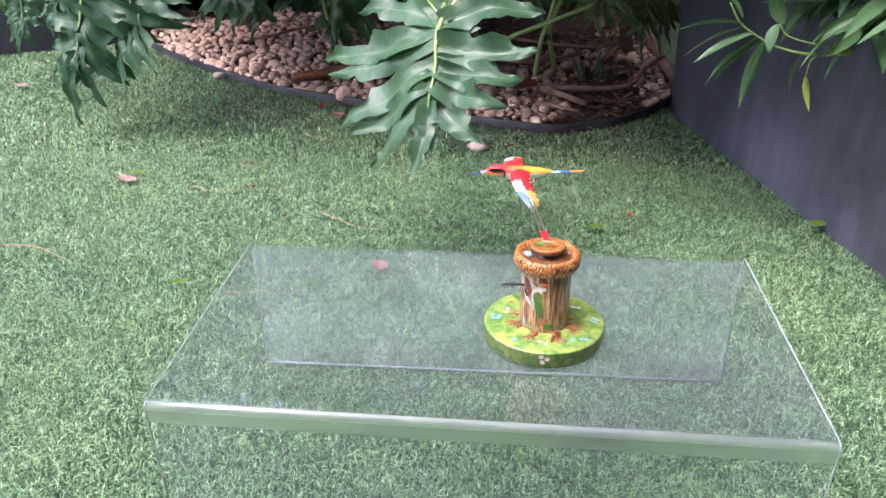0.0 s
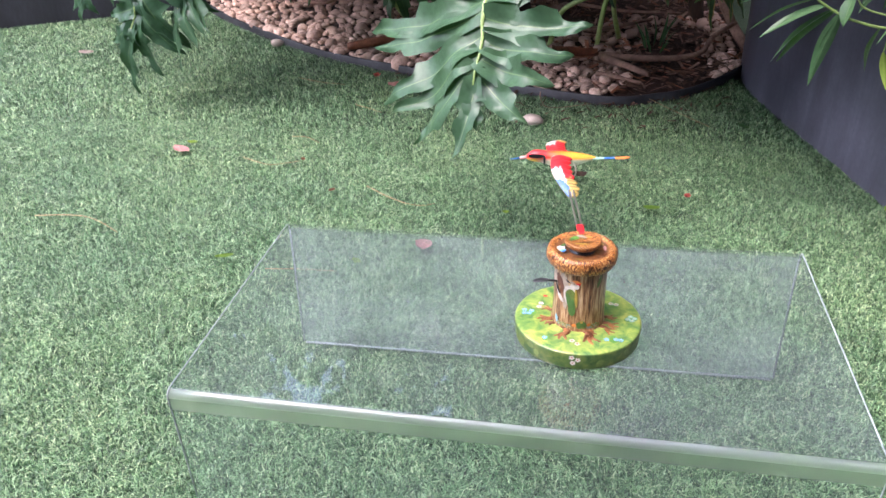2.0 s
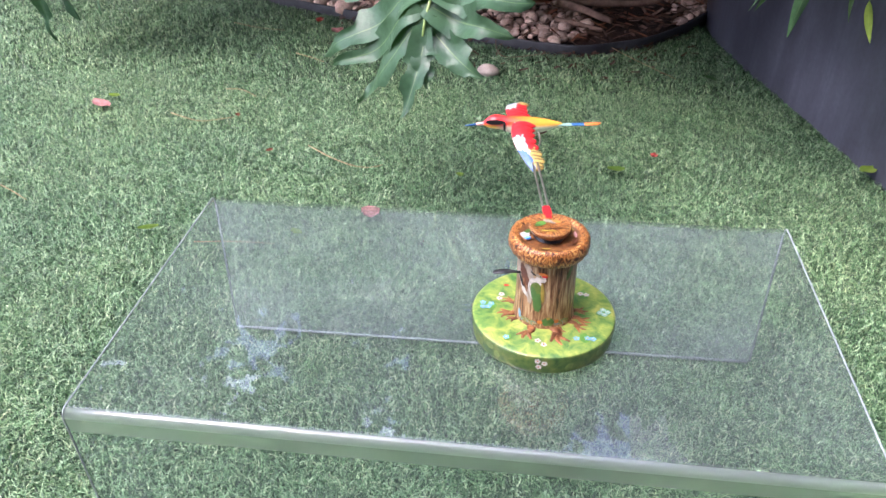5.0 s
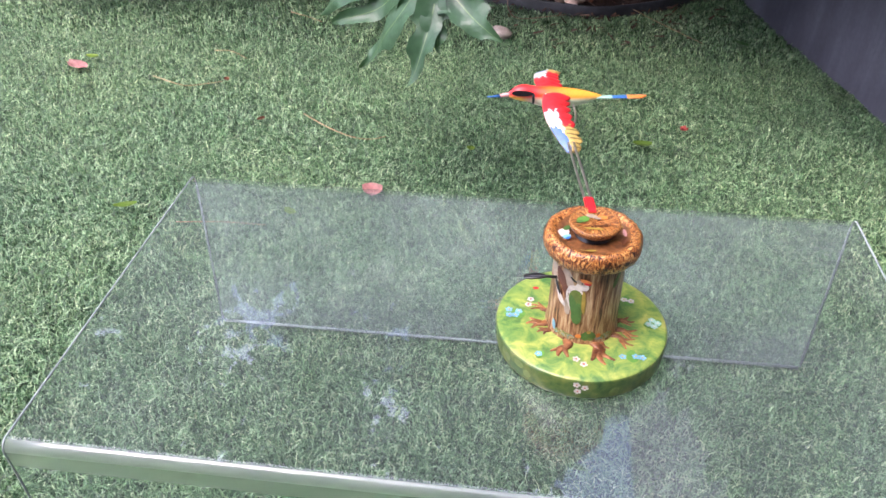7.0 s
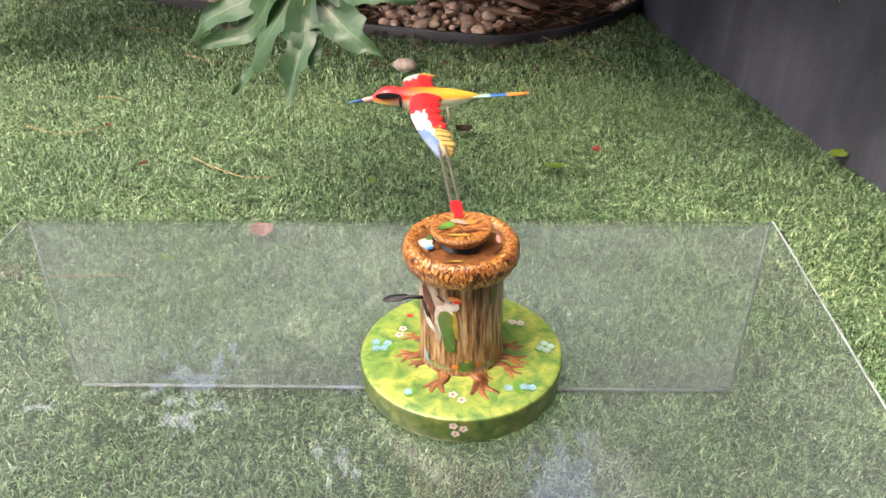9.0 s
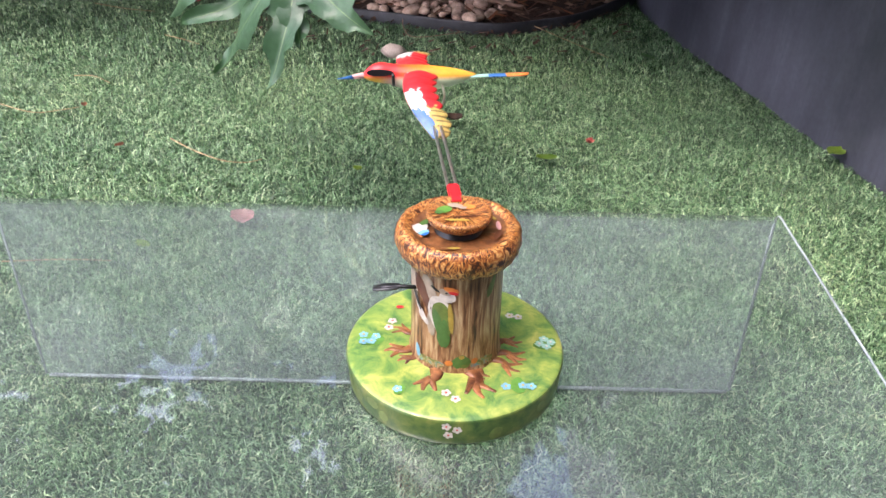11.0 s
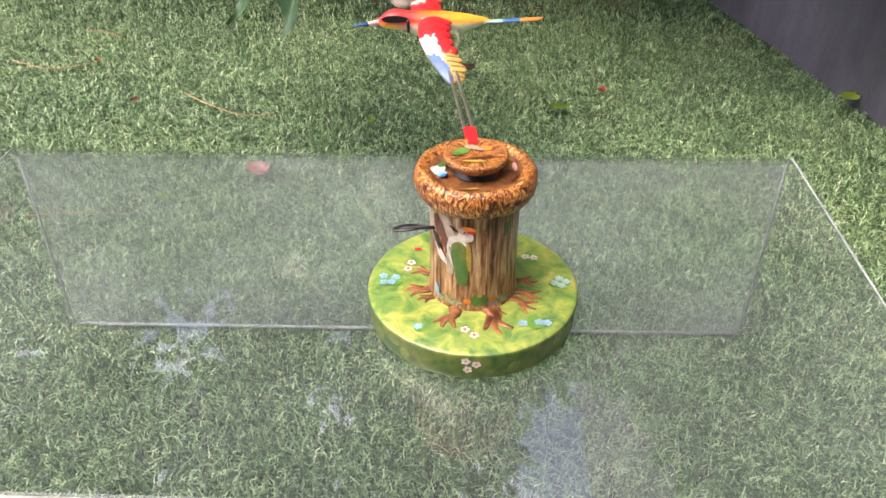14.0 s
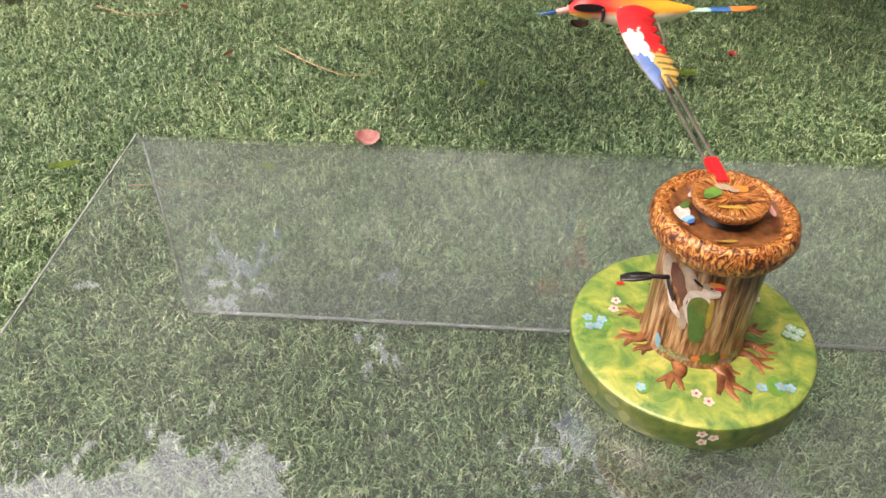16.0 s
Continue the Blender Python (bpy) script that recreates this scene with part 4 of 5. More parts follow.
for colour, x, y, rx, ry, turn, at, lift in [
        (WHITE, -0.0178, -0.0020, 0.0050, 0.0034, 70, on_nest, 0.0), (SKY_BLUE, -0.0160, -0.0062, 0.0030, 0.0020, 40, on_nest, 0.0003), (BLUE, -0.0152, -0.0078, 0.0022, 0.0010, 40, on_nest, 0.0006), (GREEN, -0.0160, 0.0030, 0.0030, 0.0017, 60, on_nest, 0.0003),
        (ORANGE, -0.0176, -0.0100, 0.0012, 0.0009, 0, on_nest, 0.0003), (BLUE, -0.0105, 0.0135, 0.0026, 0.0014, 40, on_nest, 0.0), (WHITE, -0.0120, 0.0102, 0.0022, 0.0014, 50, on_nest, 0.0003), (CHICK_BROWN, 0.0180, -0.0060, 0.0016, 0.0046, -20, on_nest, 0.0), (PINK, 0.0185, 0.0020, 0.0012, 0.0040, 5, on_nest, 0.0),
        (OCHRE, 0.0150, 0.0105, 0.0040, 0.0012, 130, on_nest, 0.0), (OCHRE, -0.0040, -0.0190, 0.0050, 0.0009, 10, on_nest, 0.0),
        (TUFT, -0.0070, 0.0010, 0.0042, 0.0028, 40, on_disc, 0.0), (DULL, -0.0020, 0.0046, 0.0036, 0.0020, -10, on_disc, 0.0003), (GREEN, -0.0092, -0.0020, 0.0022, 0.0016, 20, on_disc, 0.0003), (ORANGE, 0.0040, 0.0040, 0.0036, 0.0022, 10, on_disc, 0.0), (DULL, 0.0016, 0.0022, 0.0020, 0.0012, 0, on_disc, 0.0005), (CHICK_BROWN, 0.0030, -0.0050, 0.0060, 0.0008, 8, on_disc, 0.0), (OCHRE, -0.0010, -0.0082, 0.0060, 0.0009, 0, on_disc, 0.0)]:
    blot("print_patch", colour, x, y, rx, ry, turn, lambda u, v, at=at, lift=lift: tuple(np.add(at(u, v), (0, 0, 0.0002 + lift))), x * 700 + y * 900)

# start lever in its slot
blot("slot", BLACK, -0.0205, 0.0545, 0.0011, 0.0056, 30, lambda u, v: on_trunk(u, v, 0.0011), 4, "black lever slot")
bm = bmesh.new()
lx, ly, lz = -TRUNK_R * math.sin(1.02), -TRUNK_R * math.cos(1.02), 0.0592
tube(bm, curve_points([(lx + 0.003, ly + 0.002, lz - 0.0008), (lx - 0.002, ly, lz), (lx - 0.008, ly - 0.0005, lz + 0.0004), (lx - 0.0165, ly - 0.001, lz)], 4), 0.0011, 0.0009, 8)
rows = []
for i in range(9):
    t = i / 8
    w = 0.0009 + 0.0017 * math.sin(math.pi * min(1, 0.12 + t * 0.80)) ** 0.8
    rows.append([bm.verts.new((lx - 0.008 - 0.0125 * t, ly - 0.0006 + w * c - 0.0008 * t, lz + 0.0006 - 0.0012 * t * t + h)) for h in (0.0004, -0.0004) for c in (-1, -0.4, 0.4, 1)])
for r0, r1 in zip(rows, rows[1:]):
    for k, j in ((0, 1), (1, 2), (2, 3), (3, 7), (7, 6), (6, 5), (5, 4), (4, 0)):
        bm.faces.new((r0[k], r0[j], r1[j], r1[k]))
for r in (rows[0], rows[-1]):
    bm.faces.new((r[0], r[1], r[2], r[3], r[7], r[6], r[5], r[4]))
bmesh.ops.recalc_face_normals(bm, faces=bm.faces)
part("lever", bm, LEVER, TOY, "blackened steel start lever with a flat paddle end")

# arm: local x runs outwards along it
ARM_ANGLE = 97.0
arm = new("arm")
arm.parent = TOY
arm.matrix_local = pose(0, 0, DISC_Z + 0.0046, 0, 0, ARM_ANGLE)
bm = bmesh.new()
box(bm, (0.0085, -0.0030, -0.0009), (0.0270, 0.0030, 0.0024), 0.0008)
part("sleeve", bm, SLEEVE, arm, "red plastic sleeve", smooth=False)
for s in (-1, 1):
    bm = bmesh.new()
    tube(bm, curve_points([(0.010, 0.0021 * s, 0.0006), (0.060, 0.0021 * s, -0.0005), (0.114, 0.0020 * s, -0.0015), (0.119, 0.0026 * s, 0.0012), (0.125, 0.0050 * s, 0.0022), (0.132, 0.0070 * s, 0.0030), (0.142, 0.0080 * s, 0.0032), (0.152, 0.0072 * s, 0.0058)], 5), 0.00085, 0.0008, 8)
    part("wire", bm, WIRE, arm, "thin bent steel wire")

bird = new("bird")
bird.parent = TOY
bird_at = Matrix.Rotation(radians(ARM_ANGLE), 4, "Z") @ Matrix.Translation((0.156, 0.005, DISC_Z + 0.0132))
bird.matrix_local = bird_at @ pose(0, 0, 0, 2, 14, 2) @ Matrix.Scale(0.95, 4)


def body_shape():
    """Body and head along +y, as rings of (y, half width, half height, centre height)."""
    prof = [(-0.036, 0.0012, 0.0010, 0.0010), (-0.030, 0.0038, 0.0030, 0.0006), (-0.020, 0.0068, 0.0058, -0.0002), (-0.008, 0.0086, 0.0078, -0.0008), (0.004, 0.0088, 0.0084, -0.0008), (0.014, 0.0074, 0.0074, 0.0002),
            (0.020, 0.0066, 0.0066, 0.0016), (0.026, 0.0068, 0.0066, 0.0022), (0.031, 0.0056, 0.0055, 0.0020), (0.0345, 0.0036, 0.0036, 0.0012), (0.037, 0.0018, 0.0018, 0.0004)]
    pts = curve_points([Vector((w, y, h)) for y, w, h, c in prof], 3)
    cen = curve_points([Vector((0, y, c)) for y, w, h, c in prof], 3)
    bm = bmesh.new()
    rings = []
    for p, c in zip(pts, cen):
        rings.append([bm.verts.new((max(p.x, 0.0006) * math.cos(a), p.y, c.z + max(p.z, 0.0006) * math.sin(a))) for a in [k * math.tau / 28 for k in range(28)]])
    for r0, r1 in zip(rings, rings[1:]):
        for k in range(28):
            bm.faces.new((r0[k], r1[k], r1[(k + 1) % 28], r0[(k + 1) % 28]))
    bm.faces.new(rings[0])
    bm.faces.new(rings[-1][::-1])
    bmesh.ops.recalc_face_normals(bm, faces=bm.faces)
    return bm


part("bird_body", body_shape(), PLUMAGE, bird, "lacquered bird body in red, orange and pale green")
bm = bmesh.new()
tube(bm, [(0, 0.035, 0.0006), (0, 0.040, 0.0000), (0, 0.044, -0.0006)], 0.0021, 0.0014, 10)
part("beak", bm, PINK, bird, "slim pink beak base")
bm = bmesh.new()
tube(bm, [(0, 0.0435, -0.0006), (0, 0.049, -0.0013), (0, 0.054, -0.0018)], 0.00145, 0.0003, 10)
part("beak_tip", bm, BLUE, bird, "blue beak tip")
for s in (-1, 1):
    bm = bmesh.new()
    rim = []
    for k in range(18):
        a = k * math.tau / 18
        y, z = 0.0268 + 0.0088 * math.cos(a), 0.0028 + (0.0022 + 0.0003 * math.cos(a)) * math.sin(a)
        rim.append(bm.verts.new((s * (0.0070 - 0.055 * max(0, y - 0.026) ** 1.0 * 3.0 + 0.0006) if y > 0.026 else s * 0.0075, y, z)))
    bm.faces.new(rim if s > 0 else rim[::-1])
    part("eye_stripe", bm, BLACK, bird, "black eye stripe")
    bm = bmesh.new()
    tube(bm, curve_points([(s * 0.0070, 0.006, -0.004), (s * 0.0105, 0.006, -0.0065), (s * 0.0120, 0.008, -0.0100), (s * 0.0105, 0.011, -0.0110)], 4), 0.0006, 0.0006, 6)
    part("crank", bm, BLACK, bird, "small black wing crank")
    bm = bmesh.new()
    box(bm, (s * 0.0075 - 0.0008, -0.004, 0.0008), (s * 0.0075 + 0.0008, 0.010, 0.0034), 0.0004)
    part("hinge", bm, WHITE, bird, "cream wing hinge", smooth=False)

bm = bmesh.new()
tube(bm, [(0.0070 * math.cos(a), 0.0188 - 0.0010 * abs(math.sin(a)), 0.0014 + 0.0070 * math.sin(a)) for a in [math.pi * (0.96 + k * 1.08 / 16) for k in range(17)]], 0.0011, 0.0011, 6)
part("collar", bm, BLACK, bird, "black band below the yellow throat")

# tail: three bands
bm = bmesh.new()
rows = []
for i in range(15):
    t = i / 14
    y = -0.030 - 0.040 * t
    w = 0.0028 + 0.0032 * t if t < 0.88 else 0.0056 * (1 - 0.55 * ((t - 0.88) / 0.12) ** 2)
    rows.append([bm.verts.new((w * c, y - (0.0016 * (1 - c * c) if i == 14 else 0) - 0.0006 * math.sin(14 * c) * (i > 12), 0.0012 - 0.0012 * c * c + 0.0016 * t + lift)) for lift in (0, -0.0006) for c in (-1, -0.66, -0.33, 0, 0.33, 0.66, 1)])
for i, (r0, r1) in enumerate(zip(rows, rows[1:])):
    mi = 0 if i < 5 else 1 if i < 9 else 2
    for k in range(6):
        bm.faces.new((r0[k], r0[k + 1], r1[k + 1], r1[k])).material_index = mi
        bm.faces.new((r0[7 + k], r1[7 + k], r1[8 + k], r0[8 + k])).material_index = mi
    for k in (0, 6):
        bm.faces.new((r0[k], r1[k], r1[7 + k], r0[7 + k])).material_index = mi
bmesh.ops.recalc_face_normals(bm, faces=bm.faces)
part("tail", bm, [MINT, BLUE, ORANGE], bird, "tail banded mint, blue and orange")


def wing(s, lift):
    """A cambered tin wing with a scalloped rear edge, set on its hinge."""
    bm = bmesh.new()
    n_s, n_c, span = 48, 12, 0.060
    grid = []
    for i in range(n_s + 1):
        t = i / n_s
        lead = 0.0105 - 0.006 * t ** 2.2 + 0.004 * math.sin(t * math.pi)
        chord = 0.0215 * (1 - 0.10 * t) * (1 - max(0, (t - 0.60) / 0.40) ** 3.4 * 0.66)
        chord *= 0.86 + 0.16 * abs(math.sin(t * math.pi * 8)) ** 0.7
        row = []
        for j in range(n_c + 1):
            c = j / n_c
            row.append((span * t, lead - chord * c - 0.007 * t * t, 0.0030 * math.sin(math.pi * c) * (1 - 0.5 * t) + 0.004 * math.sin(math.pi * t)))
        grid.append(row)
    up = [[bm.verts.new((s * x, y, z)) for x, y, z in row] for row in grid]
    dn = [[bm.verts.new((s * x, y, z - 0.0006)) for x, y, z in row] for row in grid]
    for i in range(n_s):
        t = (i + 0.5) / n_s
        for j in range(n_c):
            c = (j + 0.5) / n_c
            wave = 0.03 * math.sin(c * 22)
            if c > 0.5:
                mi = (5 if (t * 16) % 1 > 0.86 and c > 0.62 else 0) if t < 0.62 + wave else (4 if (t * 16) % 1 > 0.68 else 2)
            else:
                mi = 0 if t < 0.36 + wave else 1 if t < 0.60 + 0.25 * c + wave else (3 if c < 0.42 else 2)
            bm.faces.new((up[i][j], up[i + 1][j], up[i + 1][j + 1], up[i][j + 1])).material_index = mi
            bm.faces.new((dn[i][j], dn[i][j + 1], dn[i + 1][j + 1], dn[i + 1][j])).material_index = mi
    rim = [(i, 0) for i in range(n_s + 1)] + [(n_s, j) for j in range(1, n_c + 1)] + [(i, n_c) for i in range(n_s - 1, -1, -1)] + [(0, j) for j in range(n_c - 1, 0, -1)]
    for (a, b), (c, d) in zip(rim, rim[1:] + rim[:1]):
        bm.faces.new((up[a][b], dn[a][b], dn[c][d], up[c][d])).material_index = 2 if a > n_s * 0.6 else 0
    bmesh.ops.recalc_face_normals(bm, faces=bm.faces)
    ob = part("wing", bm, [RED, WHITE, YELLOW, BLUE, FEATHER_LINE, PINK], bird, "outspread wing in red, cream, yellow and blue")
    ob.matrix_local = pose(s * 0.0072, 0.001, 0.0022, 0, -s * lift, 0)


wing(-1, -33)
wing(1, 6)


# ---------------------------------------------------------------- philodendrons
def stalk(parent, points, r0, r1, material=STALK, name="stalk"):
    bm = bmesh.new()
    tube(bm, curve_points(points, 6), r0, r1, 7)
    return part(name, bm, material, parent)


plant = thing("philodendron", pose(0, 0, 0), "large split-leaf philodendron with a leaf arching over the lawn", "plant")
stalk(plant, [(0.16, 1.62, 0.0), (0.15, 1.60, 0.12), (0.17, 1.63, 0.26)], 0.032, 0.024, BARK, "stem")
stalk(plant, [(0.17, 1.62, 0.22), (0.19, 1.40, 0.52), (0.21, 1.00, 0.66), (0.215, 0.72, 0.50), (0.197, 0.585, 0.352)], 0.008, 0.0045)
lobed_leaf(plant, "leaf", (0.197, 0.585, 0.352), (0.176, 0.462, 0.188), (0.32, -0.13, 0.035), 0.178, 3, LEAF, droop=0.20)
HANG = [((-0.36, 1.38, 0.33), (-0.335, 1.30, 0.150), (0.2, -0.06, 0.02), 0.15), ((-0.06, 1.36, 0.36), (-0.110, 1.28, 0.170), (0.2, 0.03, 0.02), 0.16), ((0.34, 1.40, 0.36), (0.32, 1.28, 0.22), (0.2, -0.05, 0.02), 0.15),
        ((-0.30, 1.48, 0.30), (-0.335, 1.42, 0.125), (0.20, -0.05, 0.02), 0.13), ((-0.20, 1.56, 0.32), (-0.245, 1.46, 0.145), (0.20, -0.10, 0.0), 0.15),
        ((-0.10, 1.50, 0.27), (-0.150, 1.40, 0.085), (0.20, 0.02, 0.04), 0.15), ((0.02, 1.62, 0.36), (-0.010, 1.48, 0.17), (0.20, -0.03, 0.0), 0.17),
        ((0.16, 1.50, 0.36), (0.20, 1.33, 0.20), (0.20, 0.03, 0.0), 0.16), ((0.32, 1.52, 0.30), (0.36, 1.38, 0.15), (0.20, -0.04, 0.03), 0.14),
        ((-0.42, 1.66, 0.34), (-0.46, 1.56, 0.17), (0.20, -0.08, 0.02), 0.15), ((0.26, 1.78, 0.42), (0.30, 1.60, 0.26), (0.2, 0, 0), 0.20)]
for k, (b, t, sd, size) in enumerate(HANG):
    stalk(plant, [(0.16, 1.62, 0.20), tuple((Vector(b) + Vector((0.16, 1.62, 0.2))) / 2 + Vector((0, 0.02, 0.20))), b], 0.007, 0.004)
    lobed_leaf(plant, "leaf", b, t, sd, size, 20 + k, LEAF_DARK if k % 2 else LEAF, vary=0.16, droop=0.3)

plant = thing("philodendron", pose(0, 0, 0), "split-leaf philodendron hanging over the edge of the lawn", "plant")
stalk(plant, [(-1.08, 1.98, 0.40), (-1.06, 1.96, 0.52), (-1.02, 1.93, 0.60)], 0.028, 0.022, BARK, "stem")
LEFT = [((-0.515, 1.02, 0.315), (-0.590, 0.98, 0.075), (0.22, -0.03, 0.03), 0.185, LEAF), ((-0.43, 1.06, 0.32), (-0.485, 0.98, 0.130), (0.20, -0.12, 0.03), 0.130, LEAF),
        ((-0.74, 1.20, 0.29), (-0.795, 1.18, 0.130), (0.2, -0.04, 0.02), 0.12, LEAF), ((-0.60, 1.14, 0.33), (-0.66, 1.08, 0.20), (0.2, -0.03, 0.02), 0.12, LEAF),
        ((-0.88, 1.34, 0.34), (-0.95, 1.28, 0.18), (0.2, -0.03, 0.02), 0.14, LEAF_DARK), ((-0.66, 1.50, 0.40), (-0.70, 1.38, 0.25), (0.2, -0.03, 0.02), 0.15, LEAF_DARK)]
for k, (b, t, sd, size, m) in enumerate(LEFT):
    stalk(plant, [(-1.03, 1.94, 0.58), tuple((Vector(b) + Vector((-1.03, 1.94, 0.58))) / 2 + Vector((0, 0.0, 0.16))), b], 0.007, 0.004)
    lobed_leaf(plant, "leaf", b, t, sd, size, 40 + k, m, vary=0.16, droop=0.35, width=0.70, hang=0.12)

plant = thing("philodendron", pose(0, 0, 0), "older philodendron with browned torn leaves in the bed", "plant")
stalk(plant, [(0.60, 1.66, 0.0), (0.59, 1.66, 0.10), (0.61, 1.70, 0.24), (0.60, 1.72, 0.40)], 0.020, 0.015, BARK, "stem")
OLD = [((0.50, 1.37, 0.29), (0.475, 1.31, 0.150), (0.2, -0.05, 0.02), 0.115), ((0.59, 1.39, 0.28), (0.585, 1.33, 0.115), (0.2, 0.03, 0.0), 0.085), ((0.50, 1.52, 0.27), (0.47, 1.44, 0.145), (0.2, -0.05, 0.02), 0.11), ((0.60, 1.50, 0.25), (0.585, 1.45, 0.11), (0.2, -0.02, 0.0), 0.085), ((0.66, 1.52, 0.24), (0.648, 1.46, 0.09), (0.2, 0.06, 0.0), 0.075),
       ((0.44, 1.66, 0.34), (0.40, 1.54, 0.20), (0.2, -0.05, 0.02), 0.14), ((0.56, 1.86, 0.40), (0.54, 1.70, 0.27), (0.2, 0, 0), 0.17)]
for k, (b, t, sd, size) in enumerate(OLD):
    stalk(plant, [(0.60, 1.72, 0.36), tuple((Vector(b) + Vector((0.60, 1.72, 0.36))) / 2 + Vector((0, 0, 0.12))), b], 0.006, 0.0035)
    lobed_leaf(plant, "leaf", b, t, sd, size, 60 + k, LEAF_OLD, vary=0.16, droop=0.4)


for run in ([(0.24, 1.42, 0.02), (0.27, 1.36, 0.12), (0.36, 1.34, 0.168), (0.47, 1.35, 0.212), (0.56, 1.40, 0.25)], [(0.35, 1.42, 0.02), (0.36, 1.36, 0.13), (0.378, 1.34, 0.198), (0.40, 1.36, 0.29)],
            [(0.40, 1.46, 0.03), (0.38, 1.40, 0.14), (0.41, 1.38, 0.24), (0.44, 1.42, 0.33)], [(0.08, 1.46, 0.03), (0.06, 1.40, 0.14), (0.03, 1.38, 0.28)], [(-0.10, 1.50, 0.03), (-0.15, 1.44, 0.15), (-0.16, 1.42, 0.30)]):
    stalk(plant, run, 0.0062, 0.0042, MIDRIB)


# dark undergrowth at the foot of the wall
def leaf_cloud(name, parent_or_none, centre, radius, count, size, seed, material, gap=0.0, lower=-1.0):
    rng = np.random.default_rng(seed)
    p = rng.normal(0, 1, (count * 2, 3))
    p /= np.linalg.norm(p, axis=1)[:, None]
    p *= rng.uniform(0.25, 1.0, (count * 2, 1)) ** 0.5
    clump = np.sin(p[:, 0] * 7.3 + seed) + np.sin(p[:, 1] * 6.1 + 2) + np.sin(p[:, 2] * 8.7 + seed * 0.3)
    p = p[(clump > gap) & (p[:, 2] > lower)][:count]
    n = len(p)
    c = p * np.array(radius) + np.array(centre)
    d = rng.normal(0, 1, (n, 3)) + np.array([0, 0, -0.5])
    d /= np.linalg.norm(d, axis=1)[:, None]
    q = np.cross(d, rng.normal(0, 1, (n, 3)))
    q /= np.linalg.norm(q, axis=1)[:, None]
    s = size * rng.uniform(0.6, 1.3, (n, 1))
    v = np.empty((n, 6, 3), np.float32)
    nrm = np.cross(d, q)
    v[:, 0] = c
    v[:, 1] = c + d * s * 0.35 + q * s * 0.26
    v[:, 2] = c + d * s * 0.72 + q * s * 0.22 - nrm * s * 0.06
    v[:, 3] = c + d * s - nrm * s * 0.14
    v[:, 4] = c + d * s * 0.72 - q * s * 0.22 - nrm * s * 0.06
    v[:, 5] = c + d * s * 0.35 - q * s * 0.26
    b = np.arange(n, dtype=np.int32)[:, None] * 6
    quads = np.concatenate([b + np.array([0, 1, 2, 3], np.int32), b + np.array([0, 3, 4, 5], np.int32)])
    ob = new(name, mesh_from_arrays(name, v.reshape(-1, 3), quads, np.empty((0, 3), np.int32), material))
    ob.parent = parent_or_none
    return ob


for k, (cx, cy, cz, rx) in enumerate([(-0.55, 2.25, 0.26, 0.42), (0.05, 2.20, 0.30, 0.42), (0.62, 2.30, 0.32, 0.34), (-0.95, 2.40, 0.5, 0.5)]):
    tagged(leaf_cloud("undergrowth", None, (cx, cy, cz), (rx, 0.28, 0.30), 700, 0.09, 70 + k, LEAF_DARK, -0.6), "dark leafy undergrowth in front of the wall", "shrub", kind="stuff")


# leaf clouds added above the view to shade the bed and the far lawn
for k, (cx, cy, cz, rx) in enumerate([(-0.62, 1.98, 0.86, 0.50), (0.02, 1.92, 0.95, 0.50), (-0.18, 1.24, 0.62, 0.52), (0.35, 1.14, 0.62, 0.55), (0.78, 0.88, 0.62, 0.38)]):
    tagged(leaf_cloud("plant_tops", None, (cx, cy, cz), (rx, 0.46 if cz > 0.8 else 0.36, 0.28 if cz > 0.8 else 0.11), 1000 if cz > 0.8 else 520, 0.17, 90 + k, LEAF_DARK, -0.9), "unseen dense dark leaves added to shade the bed and lawn", "shrub", kind="stuff")


# ---------------------------------------------------------------- shrub hanging over the grey planter
shrub = thing("hanging_shrub", pose(0, 0, 0), "shrub with narrow pointed leaves hanging over the grey planter", "shrub")
# the crown is out of view, sized to shade the planter and lawn
leaf_cloud("crown", shrub, (1.20, 0.83, 0.95), (0.45, 0.68, 0.40), 1600, 0.13, 97, LEAF_LANCE, -0.8)
stalk(shrub, [(1.30, 0.80, 0.45), (1.28, 0.82, 0.7), (1.2, 0.85, 1.0)], 0.018, 0.008, BARK, "stem")
stalk(shrub, [(1.02, 0.72, 0.48), (0.93, 0.69, 0.56), (0.82, 0.655, 0.46), (0.745, 0.64, 0.315), (0.70, 0.64, 0.298), (0.653, 0.64, 0.307), (0.629, 0.64, 0.318), (0.599, 0.64, 0.338), (0.580, 0.64, 0.366)], 0.0024, 0.0013, STALK, "branch")
stalk(shrub, [(0.735, 0.64, 0.306), (0.70, 0.64, 0.312), (0.664, 0.64, 0.322), (0.650, 0.64, 0.338)], 0.0013, 0.0010, STALK, "branch")
stalk(shrub, [(0.712, 0.64, 0.300), (0.700, 0.638, 0.288), (0.697, 0.636, 0.268)], 0.0010, 0.0007, STALK, "branch")
